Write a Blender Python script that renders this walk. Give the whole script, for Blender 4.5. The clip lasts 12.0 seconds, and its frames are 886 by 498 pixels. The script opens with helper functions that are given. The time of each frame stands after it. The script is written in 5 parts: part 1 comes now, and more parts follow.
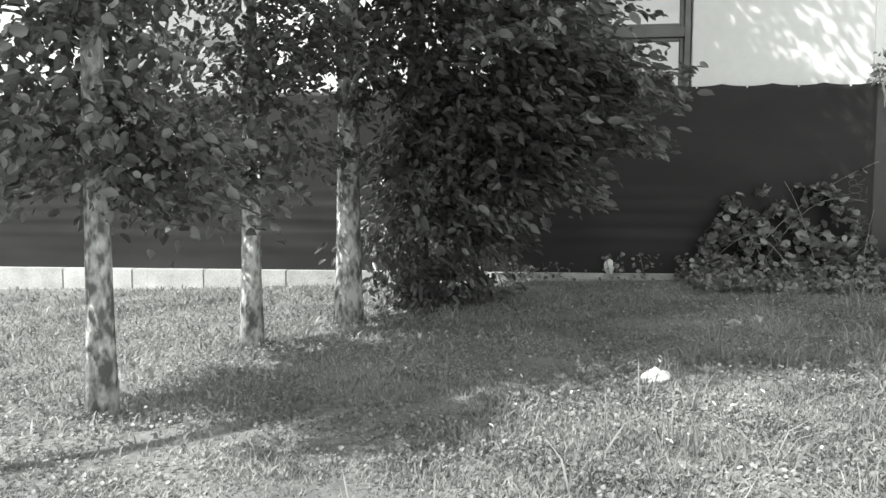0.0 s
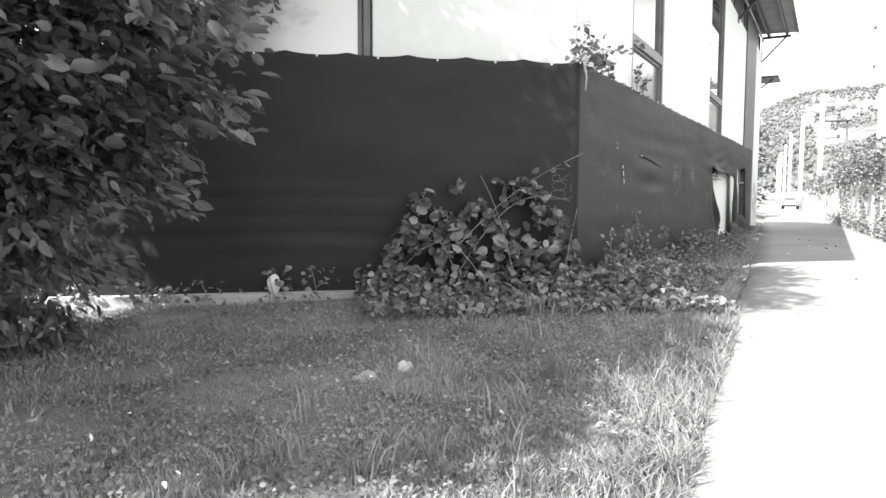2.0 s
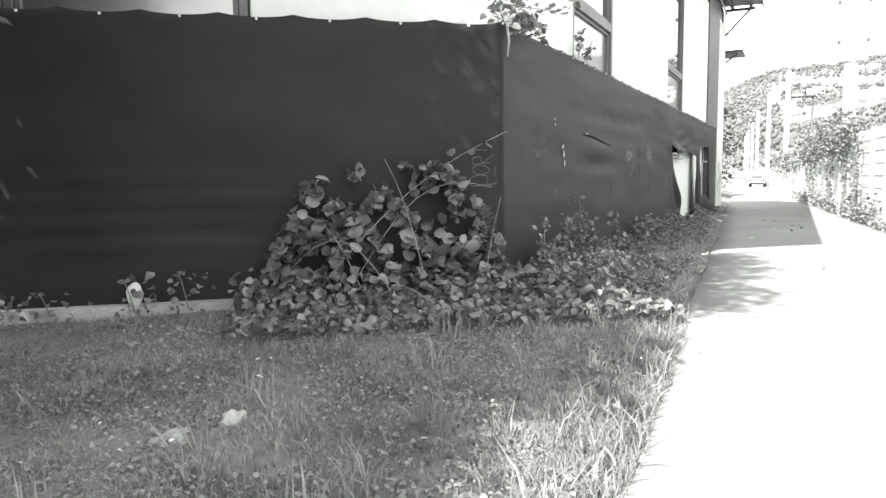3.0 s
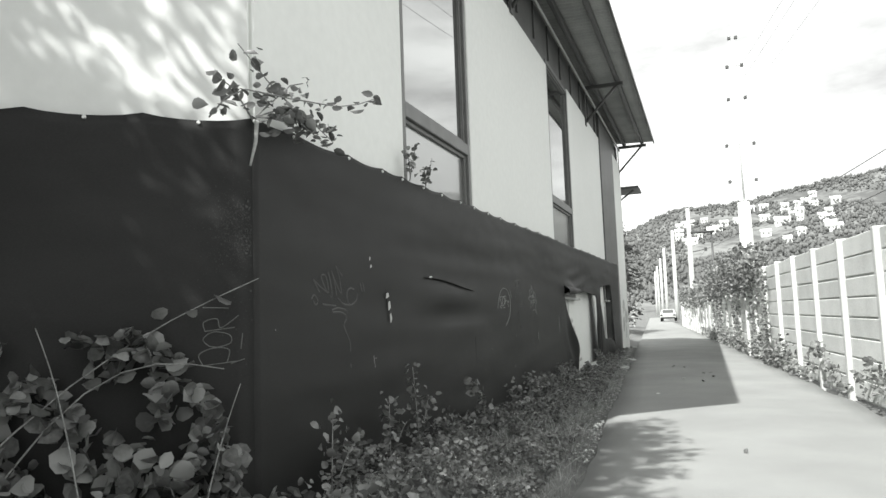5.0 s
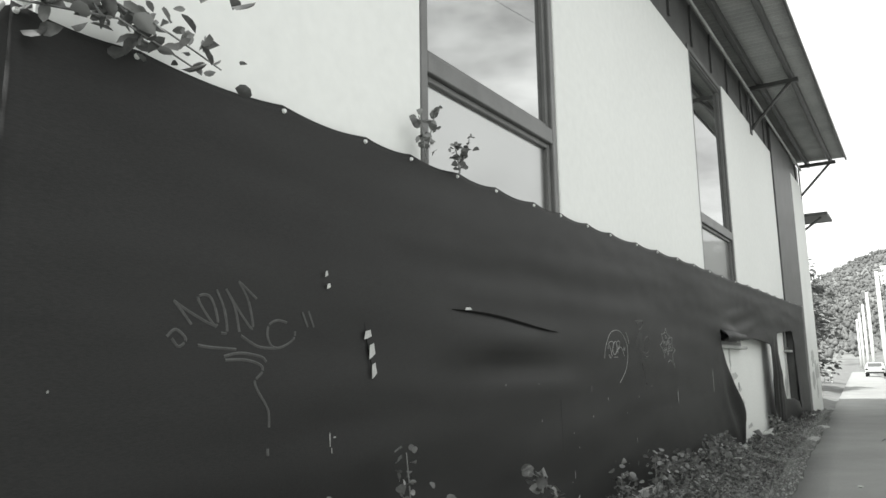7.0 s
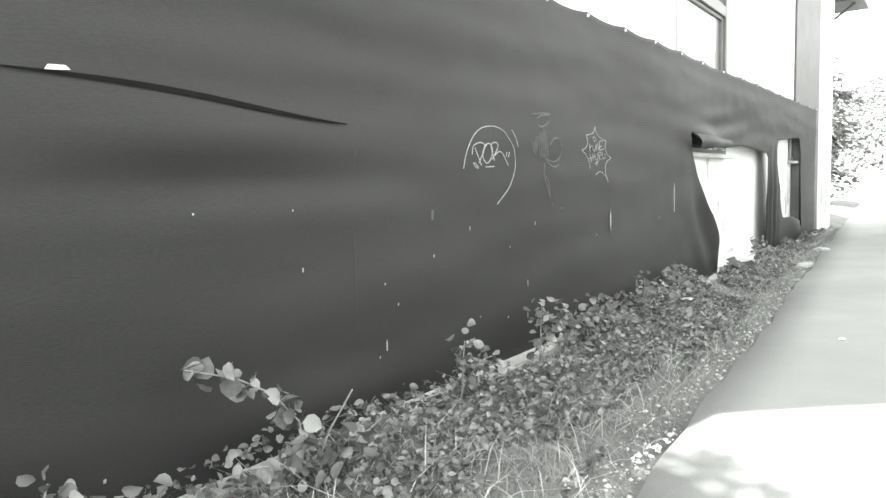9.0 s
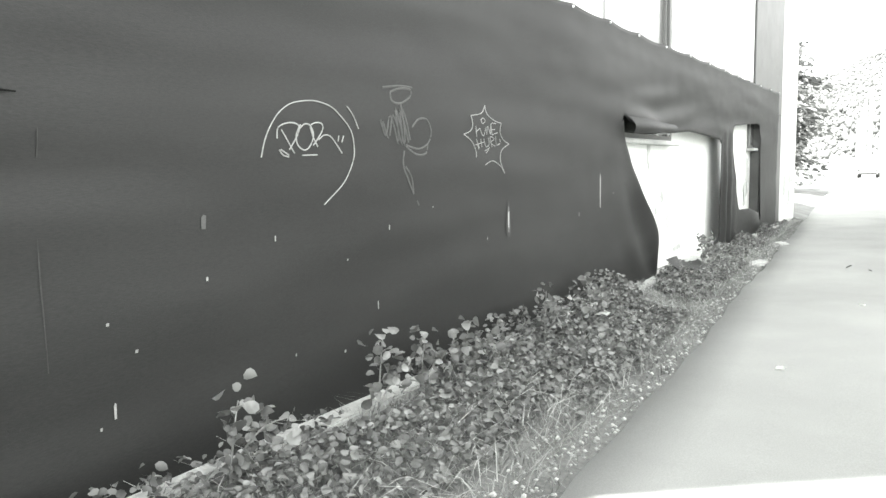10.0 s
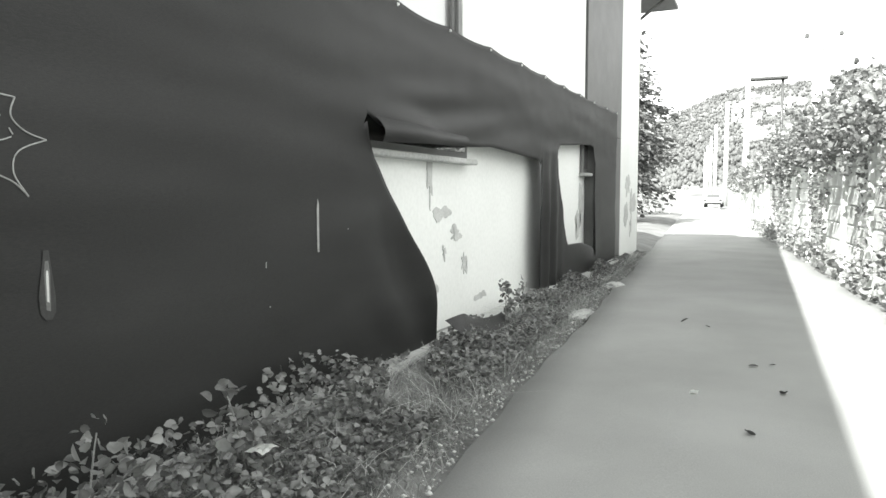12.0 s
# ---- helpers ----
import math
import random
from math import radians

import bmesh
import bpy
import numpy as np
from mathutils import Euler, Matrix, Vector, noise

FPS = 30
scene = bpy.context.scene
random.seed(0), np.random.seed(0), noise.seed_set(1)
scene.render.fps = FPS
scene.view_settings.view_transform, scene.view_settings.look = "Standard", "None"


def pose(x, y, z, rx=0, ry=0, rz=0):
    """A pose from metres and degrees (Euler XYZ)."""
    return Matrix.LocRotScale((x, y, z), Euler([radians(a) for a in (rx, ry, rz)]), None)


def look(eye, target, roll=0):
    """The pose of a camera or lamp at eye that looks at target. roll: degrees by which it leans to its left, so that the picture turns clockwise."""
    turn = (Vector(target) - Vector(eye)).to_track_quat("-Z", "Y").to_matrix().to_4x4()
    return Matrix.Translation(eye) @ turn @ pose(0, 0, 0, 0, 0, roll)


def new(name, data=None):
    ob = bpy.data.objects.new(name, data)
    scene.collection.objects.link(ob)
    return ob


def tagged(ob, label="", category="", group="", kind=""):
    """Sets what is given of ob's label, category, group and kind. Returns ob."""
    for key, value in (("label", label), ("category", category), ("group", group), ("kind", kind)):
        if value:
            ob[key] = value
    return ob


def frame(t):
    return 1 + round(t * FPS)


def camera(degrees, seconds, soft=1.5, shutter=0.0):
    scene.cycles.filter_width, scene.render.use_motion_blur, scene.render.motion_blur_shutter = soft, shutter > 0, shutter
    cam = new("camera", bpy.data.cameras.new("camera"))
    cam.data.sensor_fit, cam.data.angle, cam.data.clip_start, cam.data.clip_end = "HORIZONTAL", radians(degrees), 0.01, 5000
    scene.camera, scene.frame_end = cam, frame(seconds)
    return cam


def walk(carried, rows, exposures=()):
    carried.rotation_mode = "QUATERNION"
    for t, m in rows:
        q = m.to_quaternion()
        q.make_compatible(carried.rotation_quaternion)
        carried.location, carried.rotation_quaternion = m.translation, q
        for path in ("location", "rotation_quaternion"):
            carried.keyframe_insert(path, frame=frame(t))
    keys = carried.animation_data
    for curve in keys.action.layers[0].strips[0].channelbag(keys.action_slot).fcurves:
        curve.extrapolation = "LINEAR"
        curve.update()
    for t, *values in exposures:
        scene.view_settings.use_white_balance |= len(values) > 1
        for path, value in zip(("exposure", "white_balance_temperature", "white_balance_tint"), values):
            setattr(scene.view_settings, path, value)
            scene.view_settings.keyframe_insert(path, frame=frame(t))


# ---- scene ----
cam = camera(64.2, 12.0)
METRES, EYE, TILT, LEAN, TURN = 18.5, 1.5, 0.0, 0.0, -44.8
ROWS = [
    (0.0, 0.0, 0.0, 0.0, 0.02, -3.69, -0.27),
    (0.5, 0.0277, 0.0302, 0.0014, -5.79, -3.97, -1.48),
    (1.0, 0.0566, 0.0596, 0.0018, -11.26, -4.13, -1.07),
    (1.5, 0.0848, 0.0899, 0.0041, -11.89, -4.92, -0.88),
    (2.0, 0.1131, 0.1192, 0.0048, -16.45, -4.23, -0.28),
    (2.5, 0.1425, 0.1496, 0.0061, -14.97, -5.86, -0.01),
    (3.0, 0.1737, 0.1774, 0.0073, -18.63, -5.62, 0.64),
    (5.0, 0.2921, 0.2883, 0.0181, -24.75, 5.47, 1.99),
    (5.5, 0.3211, 0.314, 0.0198, -21.4, 10.62, 1.48),
    (6.0, 0.3489, 0.3432, 0.0197, -18.61, 13.88, 1.43),
    (6.5, 0.3753, 0.3729, 0.0188, -14.43, 14.43, 0.76),
    (7.0, 0.4014, 0.4047, 0.019, -11.23, 9.55, 0.8),
    (9.0, 0.5211, 0.5282, 0.0163, -9.61, -5.03, 1.44),
    (9.5, 0.5539, 0.558, 0.0174, -11.28, -6.17, 1.1),
    (10.0, 0.5847, 0.5882, 0.0182, -11.3, -6.28, 1.17),
    (10.5, 0.6169, 0.6171, 0.0194, -10.06, -5.27, 0.95),
    (11.0, 0.6476, 0.6471, 0.0205, -11.35, -4.63, 0.78),
    (11.5, 0.6763, 0.6752, 0.0188, -16.89, -4.29, 0.08),
    (12.0, 0.702, 0.7089, 0.0172, -21.2, -4.49, 0.12),
]
EXPOSURE = [(0.0, 0.85), (1.0, 1.38), (2.0, 1.4), (3.0, 1.5), (5.0, 0.54), (6.5, 0.42), (7.2, 0.93), (8.8, 2.37), (10.0, 2.5), (11.0, 2.35), (11.5, 1.95), (12.0, 1.52)]
walk(cam, [(t, pose(0, 0, EYE, TILT, LEAN, TURN) @ pose(METRES * x, METRES * y, METRES * z, 90 + pitch, roll, yaw)) for t, x, y, z, yaw, pitch, roll in ROWS], EXPOSURE)

# ---------------------------------------------------------------- world, sun
SUN_WAY = Vector((-7.4, 1.95, 8.3)).normalized()      # from the ground towards the sun
world = bpy.data.worlds.new("sky")
scene.world = world
world.use_nodes = True
wn, wl = world.node_tree.nodes, world.node_tree.links
wn.clear()
sky = wn.new("ShaderNodeTexSky")
sky.sky_type, sky.sun_disc = "NISHITA", False
sky.sun_elevation = math.asin(SUN_WAY.z)
sky.sun_rotation = math.atan2(SUN_WAY.x, SUN_WAY.y)
grey = wn.new("ShaderNodeRGBToBW")
wcoord = wn.new("ShaderNodeTexCoord")
wmap = wn.new("ShaderNodeMapping")
wmap.inputs["Scale"].default_value = (1.6, 1.6, 4.5)
cloud = wn.new("ShaderNodeTexNoise")
cloud.inputs["Scale"].default_value, cloud.inputs["Detail"].default_value, cloud.inputs["Roughness"].default_value = 2.1, 7, 0.55
ramp = wn.new("ShaderNodeValToRGB")
ramp.color_ramp.elements[0].position, ramp.color_ramp.elements[0].color = 0.24, (0, 0, 0, 1)
ramp.color_ramp.elements[1].position, ramp.color_ramp.elements[1].color = 0.64, (1, 1, 1, 1)
wmix = wn.new("ShaderNodeMix")
wmix.data_type = "RGBA"
wmix.inputs[7].default_value = (11.0, 11.2, 11.0, 1)
wback = wn.new("ShaderNodeBackground")
wback.inputs["Strength"].default_value = 0.105
wout = wn.new("ShaderNodeOutputWorld")
wl.new(sky.outputs[0], grey.inputs[0])
wl.new(wcoord.outputs["Generated"], wmap.inputs[0])
wl.new(wmap.outputs[0], cloud.inputs["Vector"])
wl.new(cloud.outputs[0], ramp.inputs[0])
wl.new(ramp.outputs[0], wmix.inputs[0])
wl.new(grey.outputs[0], wmix.inputs[6])
wl.new(wmix.outputs[2], wback.inputs[0])
wl.new(wback.outputs[0], wout.inputs[0])

sun = new("sun", bpy.data.lights.new("sun", "SUN"))
sun.data.energy, sun.data.angle, sun.data.color = 5.0, radians(0.53), (1, 1, 0.98)
sun.matrix_world = look(SUN_WAY * 60, (0, 0, 0))


# ---------------------------------------------------------------- materials
def material(name, dark, light, scale=4.0, fine=40.0, rough=0.8, bump=0.3, bump_scale=60.0, metallic=0.0, stretch=(1, 1, 1),
             spread=(0.35, 0.65), translucent=0.0, piece=0.0, spec=0.5, island=0.0, stain=0.0, depth=0.01):
    """A grey surface: broad and fine variation between two tones, fine relief, and, for pieces, a tone of their own."""
    m = bpy.data.materials.new(name)
    m.use_nodes = True
    n, l = m.node_tree.nodes, m.node_tree.links
    b = n["Principled BSDF"]
    co = n.new("ShaderNodeNewGeometry")
    mp = n.new("ShaderNodeMapping")
    mp.inputs["Scale"].default_value = stretch
    l.new(co.outputs["Position"], mp.inputs[0])
    broad, small = n.new("ShaderNodeTexNoise"), n.new("ShaderNodeTexNoise")
    broad.inputs["Scale"].default_value, broad.inputs["Detail"].default_value = scale, 5
    small.inputs["Scale"].default_value, small.inputs["Detail"].default_value = fine, 3
    l.new(mp.outputs[0], broad.inputs["Vector"])
    l.new(mp.outputs[0], small.inputs["Vector"])
    both = n.new("ShaderNodeMath")
    both.operation = "MULTIPLY_ADD"
    both.inputs[1].default_value = 0.45
    l.new(small.outputs[0], both.inputs[0])
    half = n.new("ShaderNodeMath")
    half.operation = "MULTIPLY"
    half.inputs[1].default_value = 0.55
    l.new(broad.outputs[0], half.inputs[0])
    l.new(half.outputs[0], both.inputs[2])
    value = both.outputs[0]
    for amount, socket in ((piece, "ob"), (island, "is")):
        if amount:
            src = n.new("ShaderNodeObjectInfo").outputs["Random"] if socket == "ob" else co.outputs["Random Per Island"]
            off = n.new("ShaderNodeMath")
            off.operation = "MULTIPLY_ADD"
            off.inputs[1].default_value = amount
            sub = n.new("ShaderNodeMath")
            sub.operation = "SUBTRACT"
            sub.inputs[1].default_value = amount / 2
            l.new(value, sub.inputs[0])
            l.new(src, off.inputs[0])
            l.new(sub.outputs[0], off.inputs[2])
            value = off.outputs[0]
    r = n.new("ShaderNodeValToRGB")
    r.color_ramp.elements[0].position, r.color_ramp.elements[1].position = spread
    r.color_ramp.elements[0].color = (dark * 0.99, dark * 1.01, dark * 0.98, 1)
    r.color_ramp.elements[1].color = (light * 0.99, light * 1.01, light * 0.98, 1)
    l.new(value, r.inputs[0])
    l.new(r.outputs[0], b.inputs["Base Color"])
    b.inputs["Roughness"].default_value, b.inputs["Metallic"].default_value = rough, metallic
    b.inputs["Specular IOR Level"].default_value = spec
    if bump:
        rel = n.new("ShaderNodeTexNoise")
        rel.inputs["Scale"].default_value, rel.inputs["Detail"].default_value = bump_scale, 4
        l.new(mp.outputs[0], rel.inputs["Vector"])
        bp = n.new("ShaderNodeBump")
        bp.inputs["Strength"].default_value, bp.inputs["Distance"].default_value = bump, depth
        l.new(rel.outputs[0], bp.inputs["Height"])
        l.new(bp.outputs[0], b.inputs["Normal"])
    if translucent:
        tr, mx = n.new("ShaderNodeBsdfTranslucent"), n.new("ShaderNodeMixShader")
        l.new(r.outputs[0], tr.inputs[0])
        mx.inputs[0].default_value = translucent
        l.new(b.outputs[0], mx.inputs[1])
        l.new(tr.outputs[0], mx.inputs[2])
        l.new(mx.outputs[0], n["Material Output"].inputs[0])
    return m


SOIL = material("lawn_soil", 0.10, 0.22, 1.2, 30, 0.95, 0.6, 40)
GRASS = material("grass_blade", 0.17, 0.40, 0.9, 14, 0.6, 0, translucent=0.35, island=0.22)
DRY = material("dry_stalk", 0.35, 0.55, 2, 30, 0.7, 0, island=0.3, translucent=0.2)
LEAF = material("tree_leaf", 0.09, 0.23, 1.5, 10, 0.36, 0, translucent=0.3, island=0.4)
LEAF_DARK = material("hornbeam_leaf", 0.09, 0.23, 1.5, 10, 0.30, 0, translucent=0.33, island=0.4)
BRAMBLE = material("bramble_leaf", 0.11, 0.27, 2.5, 25, 0.4, 0, translucent=0.22, island=0.5)
WEED = material("weed_leaf", 0.12, 0.28, 2.0, 20, 0.5, 0, translucent=0.25, island=0.5)
CANE = material("bramble_cane", 0.12, 0.3, 6, 50, 0.6, 0.3, 80)
BARK = material("pale_bark", 0.12, 0.58, 7, 22, 0.85, 0.8, 30, stretch=(1, 1, 0.5), spread=(0.42, 0.58), depth=0.02)
BARK_DARK = material("dark_bark", 0.06, 0.16, 6, 30, 0.9, 0.8, 30, stretch=(1, 1, 0.3), depth=0.02)
TARP = material("black_tarpaulin", 0.013, 0.025, 1.1, 90, 0.55, 0.3, 200, stretch=(0.45, 1, 2.2), spread=(0.36, 0.66), spec=0.28, depth=0.004)
# Near-black and without gloss: puts the shade inside the tears into colour.
TEAR_SHADE = material("tear_shade", 0.007, 0.012, 2, 60, 0.95, 0.2, 200, spec=0.02)
RENDER = material("white_render", 0.70, 0.82, 0.6, 20, 0.85, 0.15, 120, spread=(0.25, 0.6), depth=0.004)
PANEL = material("white_facade_panel", 0.70, 0.80, 0.35, 9, 0.6, 0.04, 60, spread=(0.2, 0.7))
PEEL = material("flaked_plaster", 0.42, 0.60, 6, 60, 0.9, 0.6, 90)
STEEL = material("dark_painted_steel", 0.055, 0.10, 2.5, 60, 0.45, 0.1, 120, metallic=0.2)
FRAME = material("grey_window_frame", 0.10, 0.16, 3, 80, 0.4, 0.08, 120)
SHEET = material("galvanised_sheet", 0.28, 0.44, 1.5, 40, 0.45, 0.1, 90, metallic=0.1)
ASPHALT = material("worn_asphalt", 0.23, 0.34, 0.8, 120, 0.9, 0.5, 320, spread=(0.3, 0.7), depth=0.006)
CONCRETE = material("weathered_concrete", 0.28, 0.52, 2.2, 40, 0.9, 0.5, 110, piece=0.15)
GRAVEL = material("pale_gravel", 0.25, 0.55, 5, 40, 0.9, 0.4, 120, island=0.5)
SLAB = material("pale_concrete_slab", 0.55, 0.75, 1.5, 40, 0.9, 0.4, 120, piece=0.25)
MAST = material("white_mast_paint", 0.6, 0.75, 1, 20, 0.7, 0.1, 60)
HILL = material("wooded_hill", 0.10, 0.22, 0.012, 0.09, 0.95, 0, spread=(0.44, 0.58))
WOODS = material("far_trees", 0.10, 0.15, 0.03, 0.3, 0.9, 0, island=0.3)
CHALK = material("white_paint_marker", 0.22, 0.34, 20, 90, 0.7, 0)
CHALK_FAINT = material("faded_marker", 0.055, 0.09, 20, 90, 0.7, 0)
DRIP_EDGE = material("thin_spray", 0.022, 0.036, 20, 90, 0.7, 0)
DRIP_MID = material("spray_mist", 0.09, 0.15, 20, 90, 0.7, 0)
# Paler than BRAMBLE: the strong sun on the fence is put into the tone.
CREEPER = material("sunlit_creeper_leaf", 0.14, 0.36, 2.5, 25, 0.4, 0, translucent=0.35, island=0.5)
WHITE = material("white_scrap", 0.7, 0.82, 8, 60, 0.6, 0.2, 90)
CARPAINT = material("silver_car_paint", 0.5, 0.6, 2, 40, 0.25, 0, metallic=0.3)
RUBBER = material("black_rubber", 0.02, 0.03, 8, 60, 0.8, 0.2, 90)


def glass_material(name="reflecting_glass", rough=0.015):
    m = bpy.data.materials.new(name)
    m.use_nodes = True
    n, l = m.node_tree.nodes, m.node_tree.links
    b = n["Principled BSDF"]
    b.inputs["Base Color"].default_value = (0.05, 0.052, 0.05, 1)
    b.inputs["Roughness"].default_value = 0.02
    b.inputs["IOR"].default_value = 1.9
    g, mx = n.new("ShaderNodeBsdfGlossy"), n.new("ShaderNodeMixShader")
    g.inputs["Roughness"].default_value = rough
    g.inputs["Color"].default_value = (0.8, 0.81, 0.8, 1)
    mx.inputs[0].default_value = 0.4
    l.new(b.outputs[0], mx.inputs[1])
    l.new(g.outputs[0], mx.inputs[2])
    l.new(mx.outputs[0], n["Material Output"].inputs[0])
    w = n.new("ShaderNodeTexNoise")
    w.inputs["Scale"].default_value = 0.8
    bp = n.new("ShaderNodeBump")
    bp.inputs["Strength"].default_value, bp.inputs["Distance"].default_value = 0.12, 0.02
    l.new(w.outputs[0], bp.inputs["Height"])
    l.new(bp.outputs[0], g.inputs["Normal"])
    return m


GLASS = glass_material()
DUSTY = glass_material("dusty_glass", 0.28)


# ---------------------------------------------------------------- builders
def part(name, bm, mat, parent=None, label="", smooth=False):
    """One mesh object out of a bmesh, under a thing or a part."""
    me = bpy.data.meshes.new(name)
    bm.to_mesh(me)
    bm.free()
    return mesh_part(name, me, mat, parent, label, smooth)


def mesh_part(name, me, mat, parent=None, label="", smooth=False):
    if mat and not me.materials:
        me.materials.append(mat)
    if smooth:
        me.polygons.foreach_set("use_smooth", [True] * len(me.polygons))
    ob = new(name, me)
    if parent:
        ob.parent = parent
        # meshes are built in world metres; the parent's own place is taken off again
        ob.matrix_parent_inverse = parent_place(parent).inverted()
    if label:
        ob["label"] = label
    return ob


def parent_place(ob):
    m = ob.matrix_basis.copy()
    if ob.parent:
        m = parent_place(ob.parent) @ ob.matrix_parent_inverse @ m
    return m


def thing(name, place, label, category, group="", kind=""):
    e = new(name)
    e.empty_display_size = 0.2
    e.matrix_basis = Matrix.Translation(place)
    return tagged(e, label, category, group, kind)


def box(bm, lo, hi, bevel=0.0, m=None):
    r = bmesh.ops.create_cube(bm, size=1)
    c = [(a + b) / 2 for a, b in zip(lo, hi)]
    s = [b - a for a, b in zip(lo, hi)]
    for v in r["verts"]:
        v.co = Vector([c[i] + v.co[i] * s[i] for i in range(3)])
    if bevel:
        edges = list({e for v in r["verts"] for e in v.link_edges})
        out = bmesh.ops.bevel(bm, geom=edges, offset=bevel, segments=1, affect="EDGES")
        verts = {v for f in out["faces"] for v in f.verts} | {v for v in r["verts"] if v.is_valid}
    else:
        verts = r["verts"]
    if m:
        for v in verts:
            v.co = m @ v.co
    return bm


def boxed(lo, hi, bevel=0.0, m=None):
    return box(bmesh.new(), lo, hi, bevel, m)


def tube(bm, points, radii, sides=7):
    """A tapered tube along points."""
    pts = [Vector(p) for p in points]
    rings = []
    for i, p in enumerate(pts):
        d = (pts[min(i + 1, len(pts) - 1)] - pts[max(i - 1, 0)]).normalized()
        a = d.cross(Vector((0.3, 0.2, 1) if abs(d.z) < 0.9 else (1, 0, 0))).normalized()
        b = d.cross(a)
        r = float(radii[i] if hasattr(radii, "__len__") else radii)
        rings.append([bm.verts.new(p + r * (math.cos(t) * a + math.sin(t) * b)) for t in [2 * math.pi * k / sides for k in range(sides)]])
    for q, s in zip(rings, rings[1:]):
        for k in range(sides):
            bm.faces.new((q[k], q[(k + 1) % sides], s[(k + 1) % sides], s[k]))
    bm.faces.new(rings[0][::-1])
    bm.faces.new(rings[-1])
    return bm


def prism(poly, z0, z1):
    bm = bmesh.new()
    lo = [bm.verts.new((x, y, z0)) for x, y in poly]
    hi = [bm.verts.new((x, y, z1)) for x, y in poly]
    n = len(poly)
    for i in range(n):
        bm.faces.new((lo[i], lo[(i + 1) % n], hi[(i + 1) % n], hi[i]))
    bm.faces.new(hi)
    bm.faces.new(lo[::-1])
    bmesh.ops.recalc_face_normals(bm, faces=bm.faces)
    return bm


def array_mesh(name, verts, faces):
    """A mesh out of numpy arrays; all faces have the same number of corners."""
    me = bpy.data.meshes.new(name)
    k = faces.shape[1]
    me.vertices.add(len(verts))
    me.vertices.foreach_set("co", np.ascontiguousarray(verts, dtype=np.float32).ravel())
    me.loops.add(faces.size)
    me.loops.foreach_set("vertex_index", np.ascontiguousarray(faces, dtype=np.int32).ravel())
    me.polygons.add(len(faces))
    me.polygons.foreach_set("loop_start", np.arange(0, faces.size, k, dtype=np.int32))
    me.update(calc_edges=True)
    me.validate()
    return me


RNG = np.random.default_rng(7)


def unit(v):
    return v / np.maximum(np.linalg.norm(v, axis=1, keepdims=True), 1e-6)


def leaf_mesh(name, centres, size, aspect=0.55, droop=0.3, flat=0.5, ways=None):
    """Leaves at the given places: each a blade folded along its middle, with a rounded outline."""
    n = len(centres)
    way = RNG.normal(size=(n, 3))
    way[:, 2] = way[:, 2] * 0.5 - droop
    if ways is not None:
        way = unit(way) * 0.75 + ways
    way = unit(way)
    up = RNG.normal(size=(n, 3)) * (1 - flat)
    up[:, 2] += flat
    side = unit(np.cross(way, up))
    nor = np.cross(side, way)
    ln = size * RNG.uniform(0.55, 1.25, (n, 1))
    wd = ln * aspect * RNG.uniform(0.8, 1.2, (n, 1)) * 0.5
    base = centres - way * ln * 0.5
    tip = centres + way * ln * 0.5 - nor * ln * 0.12
    fold = nor * wd * 0.3
    rim = [(0.18, 0.78), (0.45, 1.0), (0.76, 0.68)]
    right = [base + way * ln * a + side * wd * b + fold * b for a, b in rim]
    left = [base + way * ln * a - side * wd * b + fold * b for a, b in rim[::-1]]
    v = np.stack([base, *right, tip, *left], 1).reshape(-1, 3)
    i = np.arange(n)[:, None] * 8
    f = np.concatenate([i + np.array([[0, 1, 2, 3, 4]]), i + np.array([[0, 4, 5, 6, 7]])], 1).reshape(-1, 5)
    return array_mesh(name, v, f)


def blade_mesh(name, roots, height, width=0.006, lean=0.5):
    """Grass blades standing on the given roots, each bent once."""
    n = len(roots)
    a = RNG.uniform(0, 2 * np.pi, n)
    side = np.stack([np.cos(a), np.sin(a), np.zeros(n)], 1)
    b = RNG.uniform(0, 2 * np.pi, n)
    out = np.stack([np.cos(b), np.sin(b), np.zeros(n)], 1) * RNG.uniform(0.1, lean, (n, 1))
    h = (height * RNG.uniform(0.5, 1.3, n))[:, None]
    w = width * RNG.uniform(0.7, 1.3, (n, 1))
    upz = np.array([[0, 0, 1.0]])
    mid = roots + (upz * 0.6 + out * 0.4) * h
    tip = roots + (upz * 0.95 + out * 1.3) * h
    v = np.stack([roots - side * w, roots + side * w, mid + side * w * 0.8, mid - side * w * 0.8, tip], 1).reshape(-1, 3)
    i = np.arange(n)[:, None] * 5
    f = np.concatenate([i + np.array([[0, 1, 2]]), i + np.array([[0, 2, 3]]), i + np.array([[3, 2, 4]])], 1).reshape(-1, 3)
    return array_mesh(name, v, f)


# ---------------------------------------------------------------- plan
FACE, BACK = 2.93, 3.15                     # tarpaulin and wall planes along the path
CORNER = Vector((11.75, 2.93, 0))            # where the end wall turns off
ALONG = Vector((-0.619, 0.7854, 0)).normalized()
OUT = Vector((-0.7854, -0.619, 0)).normalized()
END = Matrix.Translation(CORNER) @ Matrix(((ALONG.x, OUT.x, 0, 0), (ALONG.y, OUT.y, 0, 0), (0, 0, 1, 0), (0, 0, 0, 1)))  # x along the end wall, y outwards


def path_left(x):
    x = np.asarray(x, float)
    return 0.18 + 0.068 * x + 0.02 * np.sin(x * 1.1) + 0.014 * np.sin(x * 5.1 + 1)


